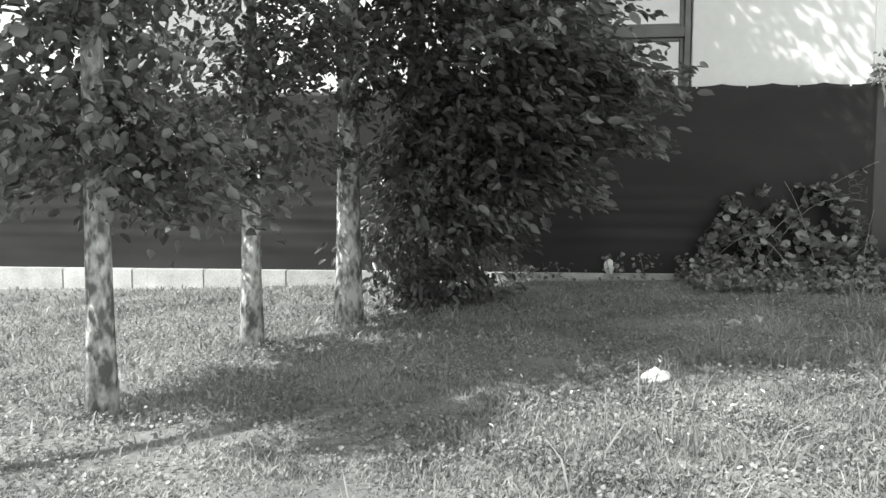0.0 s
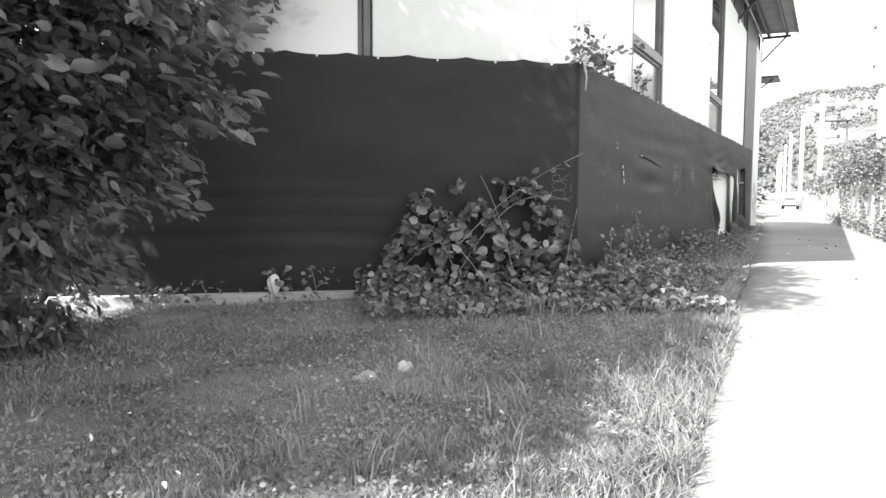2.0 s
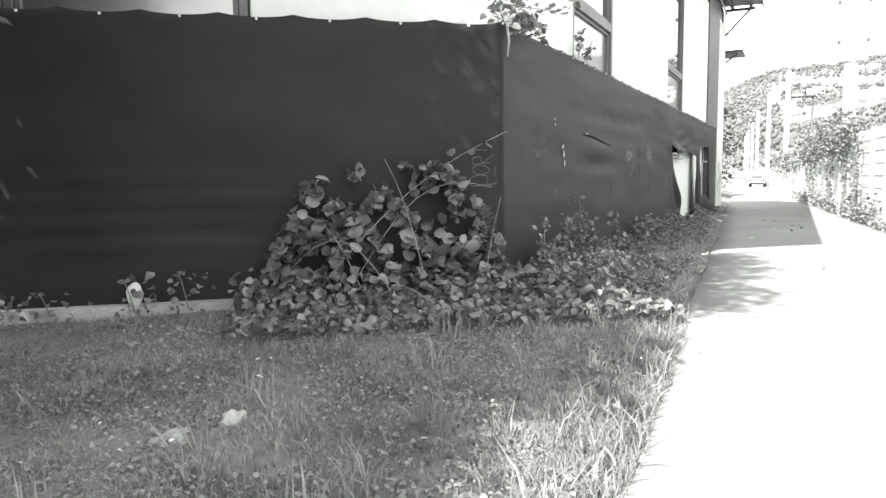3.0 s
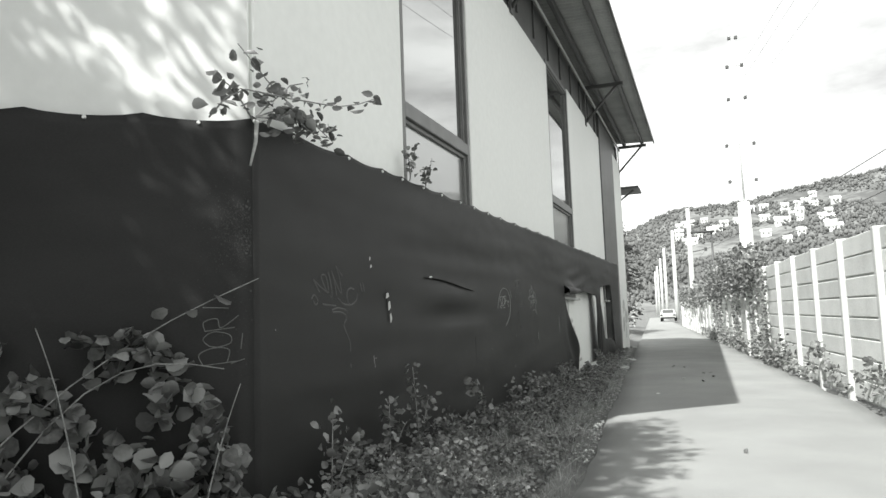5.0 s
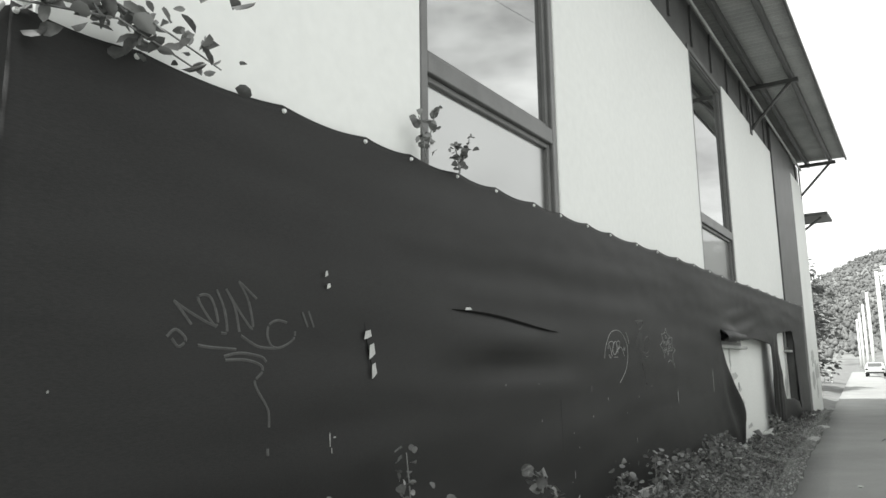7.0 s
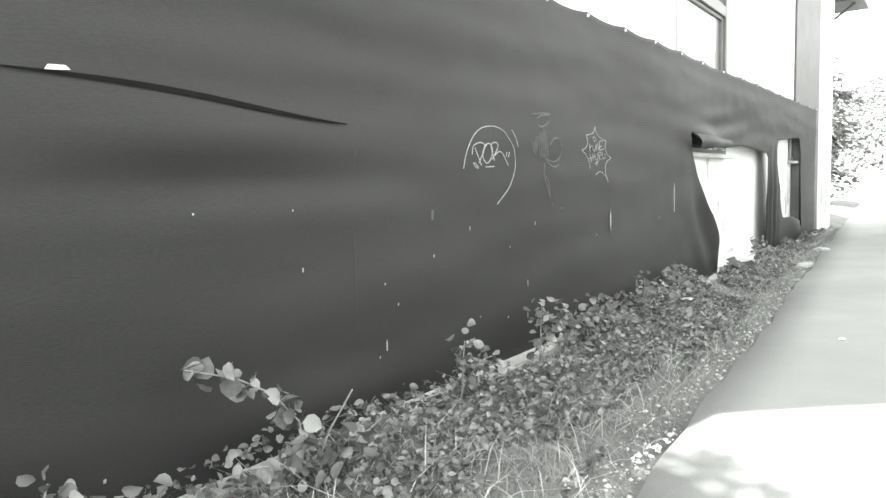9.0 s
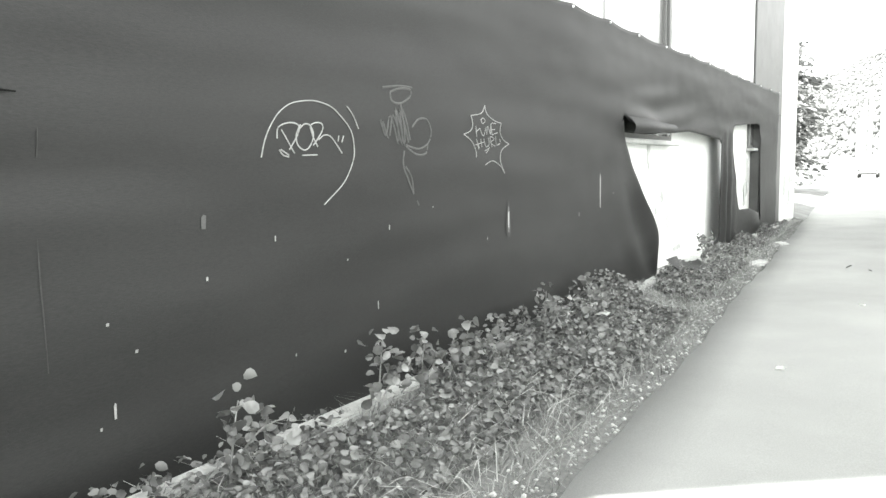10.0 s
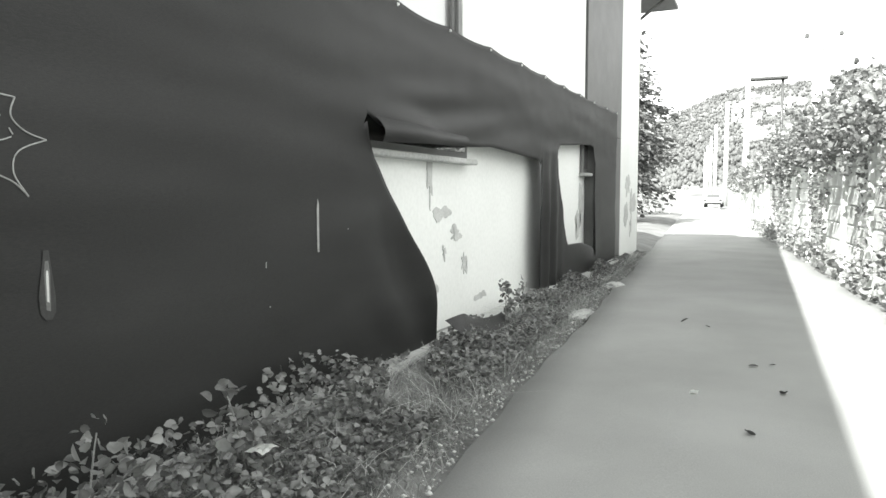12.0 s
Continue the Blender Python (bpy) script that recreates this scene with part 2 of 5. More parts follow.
def ground(x, y):
    """Height of the land: it rises along the walk, and banks up from the path towards hall and lawn."""
    x, y = np.asarray(x, float), np.asarray(y, float)
    t = np.clip(x / 11.5, 0, 1)
    bank = 0.28 + 0.12 * np.clip((y - path_left(x) - 0.1) / 1.1, 0, 1)
    far = np.clip((y - 4) / 6, 0, 1) * 0.07 * np.clip((11 - x) / 6, 0, 1)
    return bank * (0.35 * t + 0.65 * t * t * (3 - 2 * t)) - far


def path_right(x):
    return -3.62 + 0.078 * np.asarray(x, float) + 0.05 * np.sin(np.asarray(x, float) * 2.1)


def fence_y(x):
    return -3.9 + 0.08 * x


# ---------------------------------------------------------------- ground and path
def build_ground():
    xs = np.concatenate([[-3000, -800, -200, -60, -30], np.arange(-16, 62, 0.5), [70, 90, 130, 220, 500, 1200, 3000]])
    ys = np.concatenate([[-3000, -800, -200, -60, -30], np.arange(-16, 24, 0.5), [30, 60, 200, 800, 3000]])
    X, Y = np.meshgrid(xs, ys, indexing="ij")
    Z = ground(X, Y)
    near = (np.abs(X) < 62) & (np.abs(Y) < 24)
    wob = np.array([noise.noise((float(a) * 0.7, float(b) * 0.7, 0)) for a, b in zip(X.ravel(), Y.ravel())]).reshape(X.shape)
    on_path = (Y < path_left(X) + 0.3) & (Y > path_right(X) - 0.3)
    Z = Z + np.where(near, 0.035 * wob, 0) - np.where(on_path & near, 0.09, 0) - np.where(near, 0, 0.12)
    v = np.stack([X, Y, Z], -1).reshape(-1, 3)
    ny = len(ys)
    i, j = np.meshgrid(np.arange(len(xs) - 1), np.arange(ny - 1), indexing="ij")
    a = (i * ny + j).ravel()
    f = np.stack([a, a + ny, a + ny + 1, a + 1], 1)
    ob = mesh_part("ground", array_mesh("ground", v, f), SOIL, smooth=True)
    tagged(ob, "rough lawn soil that runs out to open land", "ground", kind="structure")


def build_path():
    xs = np.concatenate([np.arange(-20, 60, 0.25), np.arange(60, 140, 2)])
    cols = 9
    L, R = path_left(xs), path_right(xs)
    rows = []
    for k in range(cols):
        t = k / (cols - 1)
        y = L + (R - L) * t
        z = ground(xs, np.minimum(y, 1.0)) + 0.02 + 0.035 * math.sin(math.pi * t)
        rows.append(np.stack([xs, y, z], 1))
    for k, e in ((0, L + 0.02), (cols - 1, R - 0.02)):
        rows.insert(0 if k == 0 else len(rows), np.stack([xs, e, ground(xs, np.minimum(e, 1.0)) - 0.12], 1))
    v = np.concatenate(rows)
    n, m = len(xs), len(rows)
    i, k = np.meshgrid(np.arange(n - 1), np.arange(m - 1), indexing="ij")
    a = (k * n + i).ravel()
    f = np.stack([a, a + n, a + n + 1, a + 1], 1)
    ob = mesh_part("path", array_mesh("path", v, f), ASPHALT)
    tagged(ob, "pale worn asphalt footpath between lawn and slab fence", "path", kind="structure")


build_ground()
build_path()


# ---------------------------------------------------------------- industrial building
ROOF_Z, EAVE_Y = 8.68, 1.58
hall = thing("industrial_building", (20, 10, 0.3), "white panelled industrial hall with a wide corrugated eave above the path", "building")


def end_point(s, out=0.0):
    p = CORNER + ALONG * s + OUT * out
    return p.x, p.y


def build_hall():
    core = [(end_point(0, -0.28)[0] + 0.12, BACK), (36.9, BACK), (36.9, 22), end_point(23, -0.28)]
    part("wall", prism(core, -0.2, 8.45), RENDER, hall, "white rendered masonry wall with flaked plaster")
    # facade panels towards the path
    for x0, x1, z1 in ((11.86, 14.62, 7.36), (17.06, 22.78, 7.36), (25.36, 30.98, 7.55)):
        part("facade_panel", boxed((x0, 2.99, 2.95), (x1, BACK - 0.002, z1), 0.012), PANEL, hall)
    part("corner_pillar", boxed((34.4, 2.96, -0.1), (36.9, BACK - 0.002, 7.75), 0.02), RENDER, hall, "white corner pillar with flaked patches")
    part("steel_column", boxed((31.7, 2.952, 0.2), (34.38, BACK - 0.002, 3.0), 0.01), STEEL, hall, "foot of the dark steel column")
    part("steel_column", boxed((31.0, 2.952, 3.003), (34.38, BACK - 0.002, 8.42), 0.01), STEEL, hall, "dark steel cladding column")
    # panels and windows of the end wall
    for s0, s1 in ((0.012, 2.58), (4.86, 9.4), (11.8, 16.4)):
        part("facade_panel", boxed((s0, -0.26, 2.95), (s1, -0.10, 7.6), 0.012, END), PANEL, hall)
    for s0, s1 in ((2.60, 4.84), (9.42, 11.78)):
        window(s0, s1, END, -0.12, -0.26, 4.13, 7.5)
    for x0, x1, zt, z1 in ((14.64, 17.04, 4.2, 7.4), (22.80, 25.34, 4.38, 7.5)):
        window(-x1, -x0, Matrix(((-1, 0, 0, 0), (0, -1, 0, 0), (0, 0, 1, 0), (0, 0, 0, 1))), -3.0, -3.14, zt, z1)
    # fascia above the panels
    fascia = part("fascia", boxed((12.1, 3.03, 7.36), (36.85, BACK - 0.004, 8.44), 0.0), STEEL, hall, "dark sheet fascia with upright seams")
    for x in np.arange(13.2, 36.5, 1.43):
        part("seam", boxed((x - 0.03, 2.99, 7.58), (x + 0.03, 3.028, 8.40), 0.005), STEEL, fascia)
    bm = bmesh.new()
    tube(bm, [(12.2, 2.90, 8.28), (24, 2.90, 8.28), (36.6, 2.90, 8.28)], 0.035, 8)
    part("conduit", bm, SHEET, hall, "thin grey pipe along the fascia", True)


def window(a0, a1, m, front, back, transom, top):
    """A tall window: a frame with its stiles and transoms, an upper and a lower pane."""
    ledge = min(front, back)
    w = part("window", boxed((a0, ledge, 2.95), (a1, ledge + 0.03, top), 0, m), FRAME, hall, "tall dark-framed window that mirrors the clouds")
    for s0, s1, z0, z1 in ((a0, a0 + 0.09, 2.95, top), (a1 - 0.09, a1, 2.95, top), (a0 + 0.09, a1 - 0.09, top - 0.09, top), (a0 + 0.09, a1 - 0.09, transom - 0.11, transom + 0.05)):
        part("window_frame", boxed((s0, ledge + 0.032, z0), (s1, max(front, back), z1), 0.008, m), FRAME, w)
    # slim beads inside the frame
    for z0, z1 in ((2.97, transom - 0.112), (transom + 0.052, top - 0.092)):
        for s0, s1 in ((a0 + 0.092, a0 + 0.15), (a1 - 0.15, a1 - 0.092)):
            part("sash_stile", boxed((s0, ledge + 0.034, z0), (s1, ledge + 0.10, z1), 0.006, m), FRAME, w)
        for q0, q1 in ((z0, z0 + 0.05), (z1 - 0.05, z1)):
            part("sash_rail", boxed((a0 + 0.152, ledge + 0.034, q0), (a1 - 0.152, ledge + 0.098, q1), 0.006, m), FRAME, w)
        part("pane", boxed((a0 + 0.15, ledge + 0.036, z0 + 0.02), (a1 - 0.15, ledge + 0.062, z1 - 0.02), 0, m), DUSTY if z0 < 3 else GLASS, w)


def build_roof():
    # corrugated sheet, ribs across the eave
    xs = np.arange(3.0, 37.35, 0.045)
    prof = 0.03 * np.sin(xs * 2 * np.pi / 0.18)
    ys = np.array([EAVE_Y, 2.2, 3.4, 8.0, 22.0])
    start = 12.3 - (ys - EAVE_Y) * 0.788
    top, rows = [], []
    for y, x0 in zip(ys, start):
        x = np.maximum(xs, x0)
        z = ROOF_Z + (y - EAVE_Y) * 0.035 + prof
        rows.append(np.stack([x, np.full_like(x, y), z], 1))
    n = len(xs)
    v = np.concatenate(rows)
    v2 = v + np.array([0, 0, 0.05])
    i, k = np.meshgrid(np.arange(n - 1), np.arange(len(ys) - 1), indexing="ij")
    a = (k * n + i).ravel()
    f = np.stack([a, a + n, a + n + 1, a + 1], 1)
    q = len(v)
    e = np.arange(n - 1)
    rim = np.stack([e, e + 1, e + 1 + q, e + q], 1)
    mesh_part("roof", array_mesh("roof", np.concatenate([v, v2]), np.concatenate([f, f + q, rim])), SHEET, hall, "corrugated grey metal roof sheet")
    # verge and eave boards
    part("eave_board", boxed((12.35, EAVE_Y - 0.03, ROOF_Z - 0.10), (37.3, EAVE_Y + 0.02, ROOF_Z - 0.022), 0.006), STEEL, hall)
    for y, z in ((2.02, 0.17), (2.72, 0.19)):
        part("purlin", boxed((12.2, y - 0.05, ROOF_Z - z), (37.25, y + 0.05, ROOF_Z - 0.015), 0.008), STEEL, hall)
    d = Matrix.Translation((12.3, EAVE_Y, 0)) @ Matrix.Rotation(math.atan2(ALONG.y, ALONG.x), 4, "Z")
    part("verge_board", boxed((0, -0.03, ROOF_Z - 0.12), (22, 0.03, ROOF_Z + 0.06), 0.006, d), STEEL, hall)
    for x in (13.0, 19.75, 28.3, 36.7):
        br = part("eave_bracket", boxed((x - 0.05, 1.85, ROOF_Z - 0.30), (x + 0.05, 2.985, ROOF_Z - 0.195), 0.008), STEEL, hall, "steel eave bracket with a slanting strut")
        bm = bmesh.new()
        tube(bm, [(x, 2.97, 7.42), (x, 1.98, ROOF_Z - 0.22)], 0.04, 8)
        part("strut", bm, STEEL, br, "", True)
        part("wall_plate", boxed((x - 0.09, 2.955, 7.3), (x + 0.09, 2.985, ROOF_Z - 0.31), 0.006), STEEL, br)


build_hall()
build_roof()

# small canopy further along the hall
canopy = thing("entrance_canopy", (39.0, 3.5, 6.9), "small flat canopy on a strut beyond the hall", "canopy")
part("canopy_roof", boxed((37.9, 2.35, 6.93), (39.6, 4.6, 7.03), 0.01), STEEL, canopy)
bm = bmesh.new()
tube(bm, [(38.4, 2.6, 6.93), (38.4, 3.6, 6.2)], 0.04, 6)
part("strut", bm, STEEL, canopy)
part("back_wall", boxed((37.7, 3.6, -0.1), (39.8, 6.2, 6.92), 0.01), RENDER, canopy, "white wall behind the canopy")

# low windows in the masonry behind the tarpaulin
for x0, x1 in ((23.0, 25.78), (31.25, 32.6)):
    sill = thing("cellar_window", ((x0 + x1) / 2, BACK, 2.2), "dark low window with a concrete sill behind the torn tarpaulin", "window", kind="structure")
    part("sill", boxed((x0, BACK - 0.16, 2.13), (x1, BACK - 0.003, 2.19), 0.012), CONCRETE, sill)
    part("window_frame", boxed((x0 + 0.05, BACK - 0.05, 2.192), (x1 - 0.05, BACK - 0.004, 2.95), 0.008), FRAME, sill)
    part("pane", boxed((x0 + 0.15, BACK - 0.062, 2.26), (x1 - 0.15, BACK - 0.052, 2.9), 0), GLASS, sill)


def blotch(name, cx, cz, w, h, mat, label, y, seed):
    """A ragged flat patch on the wall that faces the path."""
    bm = bmesh.new()
    n = 30
    vs = []
    for k in range(n):
        t = 2 * math.pi * k / n
        r = 0.6 + 0.75 * noise.noise((math.cos(t) * 1.6 + seed, math.sin(t) * 1.6, seed * 0.7))
        vs.append(bm.verts.new((cx + w * r * math.cos(t), y, cz + h * r * math.sin(t))))
    bm.faces.new(vs)
    bmesh.ops.triangulate(bm, faces=bm.faces)
    bmesh.ops.solidify(bm, geom=bm.faces[:], thickness=0.004)
    return part(name, bm, mat, hall, label)


for k, (cx, cz, w, h) in enumerate(((24.85, 1.95, 0.10, 0.35), (25.15, 1.62, 0.30, 0.12), (25.5, 1.38, 0.22, 0.14), (25.2, 1.2, 0.08, 0.10), (25.75, 1.05, 0.12, 0.18), (24.9, 0.75, 0.22, 0.12), (26.3, 0.62, 0.3, 0.08))):
    blotch("plaster_flake", cx, cz, w, h, PEEL, "flaked patch of bare plaster", BACK - 0.006, k * 3.1 + 1)
for k, (cx, cz, w, h) in enumerate(((31.4, 1.7, 0.25, 0.5), (31.2, 1.25, 0.3, 0.3))):
    blotch("plaster_flake", cx, cz, w, h, PEEL, "flaked patch of bare plaster", BACK - 0.006, k * 2.3 + 30)
for k, (cx, cz, w, h) in enumerate(((35.4, 2.0, 0.5, 0.35), (36.0, 1.6, 0.55, 0.5), (35.2, 1.35, 0.35, 0.4), (35.9, 1.0, 0.2, 0.35))):
    blotch("plaster_flake", cx, cz, w, h, PEEL, "flaked patch of bare plaster", 2.954, k * 2.9 + 50)


# ---------------------------------------------------------------- tarpaulin
def lerp(x, xs, zs):
    return float(np.interp(x, xs, zs))


NAILS = [11.77, 12.3, 13.2, 13.9, 14.4, 15.0, 15.6, 16.3, 16.9, 17.6, 18.3, 19.2, 20.0, 20.9, 21.8, 22.8, 23.8, 24.9, 26.0, 27.1, 28.2, 29.3, 30.4, 31.5, 32.6, 33.65]


def tarp_top(x):
    i = int(np.clip(np.searchsorted(NAILS, x) - 1, 0, len(NAILS) - 2))
    t = np.clip((x - NAILS[i]) / (NAILS[i + 1] - NAILS[i]), 0, 1)
    return 3.31 + 0.0095 * (x - 11.75) - 0.034 * math.sin(math.pi * t) ** 0.8 * min(1, (NAILS[i + 1] - NAILS[i]) / 0.7)


def tarp_mid(x):
    """Lower edge of the upper cloth and upper edge of the lower cloth."""
    if x <= 23.22 or 28.05 < x <= 28.92 or x >= 31.62:
        return 2.35, 2.35
    if x <= 28.05:
        up = lerp(x, [23.22, 23.4, 24.1, 25.0, 26.0, 27.2, 27.9, 28.05], [2.44, 2.36, 2.33, 2.28, 2.34, 2.30, 2.27, 2.2])
        lo = lerp(x, [23.22, 23.35, 23.7, 24.0, 24.25, 24.4, 24.48, 28.0, 28.05], [2.40, 2.12, 1.72, 1.32, 0.98, 0.78, 0.36, 0.36, 2.0])
        return up, lo
    up = lerp(x, [28.92, 29.1, 30.2, 31.2, 31.5, 31.62], [2.45, 2.55, 2.62, 2.68, 2.66, 2.40])
    lo = lerp(x, [28.92, 29.1, 29.35, 29.6, 30.4, 31.1, 31.55, 31.62], [2.40, 1.9, 1.35, 1.0, 0.98, 0.85, 0.62, 2.35])
    return up, lo


def tarp_y(x, z):
    """Slack and folds of the cloth."""
    d = 0.024 * noise.noise((x * 0.35, z * 0.9, 3)) + 0.014 * noise.noise((x * 0.55, z * 4.0, 9)) + 0.004 * noise.noise((x * 2.5, z * 6.0, 5))
    # sagging ripples of the upper part
    d += 0.012 * math.sin(z * 9 + 1.5 * noise.noise((x * 0.5, 0, 1))) * math.exp(-((z - 2.75) / 0.35) ** 2) * (0.4 + 0.6 * math.sin(x * 0.9) ** 2)
    d += 0.05 * math.exp(-((x - 15.9) / 0.9) ** 2 - ((z - 2.06) / 0.14) ** 2)
    d -= 0.035 * math.exp(-((x - 15.9) / 0.9) ** 2 - ((z - 1.84) / 0.12) ** 2)
    d += 0.02 * math.exp(-((x - 16.0) / 1.2) ** 2 - ((z - 1.72) / 0.08) ** 2)
    # pulled folds round the big hole
    d += 0.09 * math.exp(-((x - 24.15) / 0.35) ** 2 - ((z - 0.95) / 0.6) ** 2)
    d += 0.05 * math.sin((x - 23) * 7 + z * 5) * math.exp(-((x - 24.0) / 0.5) ** 2 - ((z - 1.2) / 0.7) ** 2)
    d += 0.07 * math.exp(-((x - 23.9) / 0.5) ** 2 - ((z - 2.42) / 0.10) ** 2)
    d += 0.018 * math.sin(z * 16 - x * 2.5) * math.exp(-((x - 25.0) / 1.6) ** 2 - ((z - 2.6) / 0.25) ** 2)
    d += 0.04 * math.sin(x * 14) * math.exp(-((x - 28.5) / 0.5) ** 2) * max(0, min(1, (2.5 - z)))
    d += 0.10 * math.exp(-((x - 30.8) / 0.7) ** 2 - ((z - 0.72) / 0.3) ** 2)
    return FACE - d * min(1.0, max(0.0, (x - 11.75) / 0.5))


def tarp_cloth(name, spans, place, label, nz):
    """Cloth out of upright columns; each span is a list of (x, z0, z1)."""
    bm = bmesh.new()
    for cols in spans:
        last = None
        for x, z0, z1 in cols:
            ring = [bm.verts.new(place(x, z0 + (z1 - z0) * k / nz)) for k in range(nz + 1)]
            if last:
                for k in range(nz):
                    bm.faces.new((last[k], ring[k], ring[k + 1], last[k + 1]))
            last = ring
    bmesh.ops.remove_doubles(bm, verts=bm.verts, dist=0.0008)
    bmesh.ops.recalc_face_normals(bm, faces=bm.faces)
    ob = part(name, bm, TARP, None, "", True)
    s = ob.modifiers.new("thickness", "SOLIDIFY")
    s.thickness, s.offset = 0.004, 0
    tagged(ob, label, "tarpaulin")
    return ob


xs = sorted(set([round(v, 3) for v in np.arange(11.75, 22.6, 0.08)] + [round(v, 3) for v in np.arange(22.6, 33.75, 0.045)]))
upper = [(x, tarp_mid(x)[0], tarp_top(x)) for x in xs]
lower = [(x, 0.36, tarp_mid(x)[1]) for x in xs]
tarp = tarp_cloth("tarpaulin", [upper, lower], lambda x, z: (x, tarp_y(x, z), z), "black tarpaulin nailed along the hall, torn open in two places", 26)


def end_tarp(s, z):
    d = 0.018 * noise.noise((s * 0.6, z * 1.6, 5)) + 0.018 * max(0, noise.noise((s * 0.25, z * 2.6, 2))) * min(1, max(0, (2.4 - z)))
    d += 0.009 * math.sin(z * 27 + noise.noise((s * 0.4, z, 4)) * 2) * math.exp(-((z - 1.3) / 0.55) ** 2) * min(1, max(0, s - 2.0))
    p = END @ Vector((s, d * min(1.0, s / 0.5), z))
    return p


ss = [round(v, 3) for v in np.arange(0.0, 17.0, 0.12)]
cloth = [(s, 0.42 - 0.012 * s, 3.29 - 0.035 * abs(math.sin(s * math.pi / 0.72)) ** 0.7) for s in ss]
end_cloth = tarp_cloth("tarpaulin", [cloth], end_tarp, "dark rippled tarpaulin on the end wall above a concrete ledge", 40)


def nail(p, n, parent):
    bm = bmesh.new()
    bmesh.ops.create_cone(bm, cap_ends=True, segments=10, radius1=0.015, radius2=0.011, depth=0.014)
    m = Matrix.Translation(p) @ Vector(n).to_track_quat("Z", "Y").to_matrix().to_4x4()
    bmesh.ops.transform(bm, matrix=m, verts=bm.verts)
    part("eyelet", bm, WHITE, parent, "pale metal eyelet")


for x in NAILS:
    z = tarp_top(x) - 0.035
    nail((x, tarp_y(x, z) - 0.008, z), (0, -1, 0), tarp)
for k in range(0, 14):
    s = 0.36 + k * 0.72
    p = end_tarp(s - 0.36 + 0.72 * 0.5, 3.24)
    nail(Vector(p) + OUT * 0.008, OUT, end_cloth)


def flat_shape(name, pts, mat, parent, label, lift=0.006, place=None):
    """A thin flat piece on the cloth that faces the path, out of its outline."""
    bm = bmesh.new()
    bm.faces.new([bm.verts.new((x, tarp_y(x, z) - lift, z)) for x, z in pts])
    bmesh.ops.triangulate(bm, faces=bm.faces)
    return part(name, bm, mat, parent, label)


def lens(x0, z0, x1, z1, h, n=14):
    up = [(x0 + (x1 - x0) * k / n, z0 + (z1 - z0) * k / n + h * math.sin(math.pi * k / n) ** 0.8 * 0.45) for k in range(n + 1)]
    dn = [(x0 + (x1 - x0) * k / n, z0 + (z1 - z0) * k / n - h * math.sin(math.pi * k / n) ** 0.6 * 0.55) for k in range(n - 1, 0, -1)]
    return up + dn


def strip_shape(name, pts, h, mat, parent, label, lift):
    """A slit's dark strip with some width, laid along the cloth."""
    bm = bmesh.new()
    last = None
    n = len(pts) - 1
    for k, (x, z) in enumerate(pts):
        w = h * math.sin(math.pi * (0.04 + 0.92 * k / n)) ** 0.7
        row = [bm.verts.new((x, tarp_y(x, z + q) - lift, z + q)) for q in (-w, -w / 2, 0, w * 0.4)]
        if last:
            for a in range(3):
                bm.faces.new((last[a], row[a], row[a + 1], last[a + 1]))
        last = row
    return part(name, bm, mat, parent, label)


# Shade inside tear and rip, drawn as dark strips on uncut cloth.
strip_shape("tear", [(14.88 + 1.8 * k / 24, 2.275 - 0.09 * (k / 24) + 0.02 * math.sin(k / 24 * 5)) for k in range(25)], 0.019, TEAR_SHADE, tarp, "long slack tear, its inner shade a dark strip on the cloth", 0.012)
rip_shade = strip_shape("tear", [(13.90 + 0.09 * k / 10, 2.14 - 0.34 * k / 10) for k in range(11)], 0.03, TEAR_SHADE, tarp, "small upright rip, its inner shade a dark strip on the cloth", 0.012)
for x, z, w, h in ((13.93, 2.06, 0.035, 0.03), (13.97, 1.96, 0.03, 0.05), (13.98, 1.84, 0.025, 0.05), (15.1, 2.29, 0.05, 0.012), (13.55, 2.40, 0.012, 0.02), (13.57, 2.33, 0.016, 0.018)):
    flat_shape("rip_edge", [(x - w, z - h), (x - w * 0.2, z - h * 0.8), (x + w, z - h * 0.3), (x + w * 0.6, z + h), (x - w * 0.7, z + h * 0.7)], PEEL, tarp, "pale frayed edge of a rip", 0.022)
# turned-over flaps of cloth by the holes
bm = bmesh.new()
last = None
for k in range(17):
    t = k / 16
    x = 23.3 + 1.9 * t
    row = []
    for q in range(7):
        a = q / 6
        z = 2.42 - 0.02 * t - a * (0.20 - 0.10 * t)
        row.append(bm.verts.new((x + 0.03 * a, tarp_y(x, 2.4) - 0.03 - 0.07 * math.sin(a * 2.6) * (1.1 - 0.6 * t), z)))
    if last:
        for q in range(6):
            bm.faces.new((last[q], row[q], row[q + 1], last[q + 1]))
    last = row
part("flap", bm, TARP, tarp, "rolled flap of torn cloth", True)
bm = bmesh.new()
last = None
for k in range(15):
    t = k / 14
    x = 24.3 + 1.5 * t
    row = [bm.verts.new((x, 2.74 - 0.25 * a - 0.05 * math.sin(t * 9 + a * 3), 0.42 + (0.30 - 0.2 * t) * (1 - a) * (0.8 + 0.2 * math.sin(t * 7)))) for a in (0, 0.25, 0.5, 0.75, 1)]
    if last:
        for q in range(4):
            bm.faces.new((last[q], row[q], row[q + 1], last[q + 1]))
    last = row
part("fallen_cloth", bm, TARP, tarp, "crumpled fallen piece of the cloth", True)


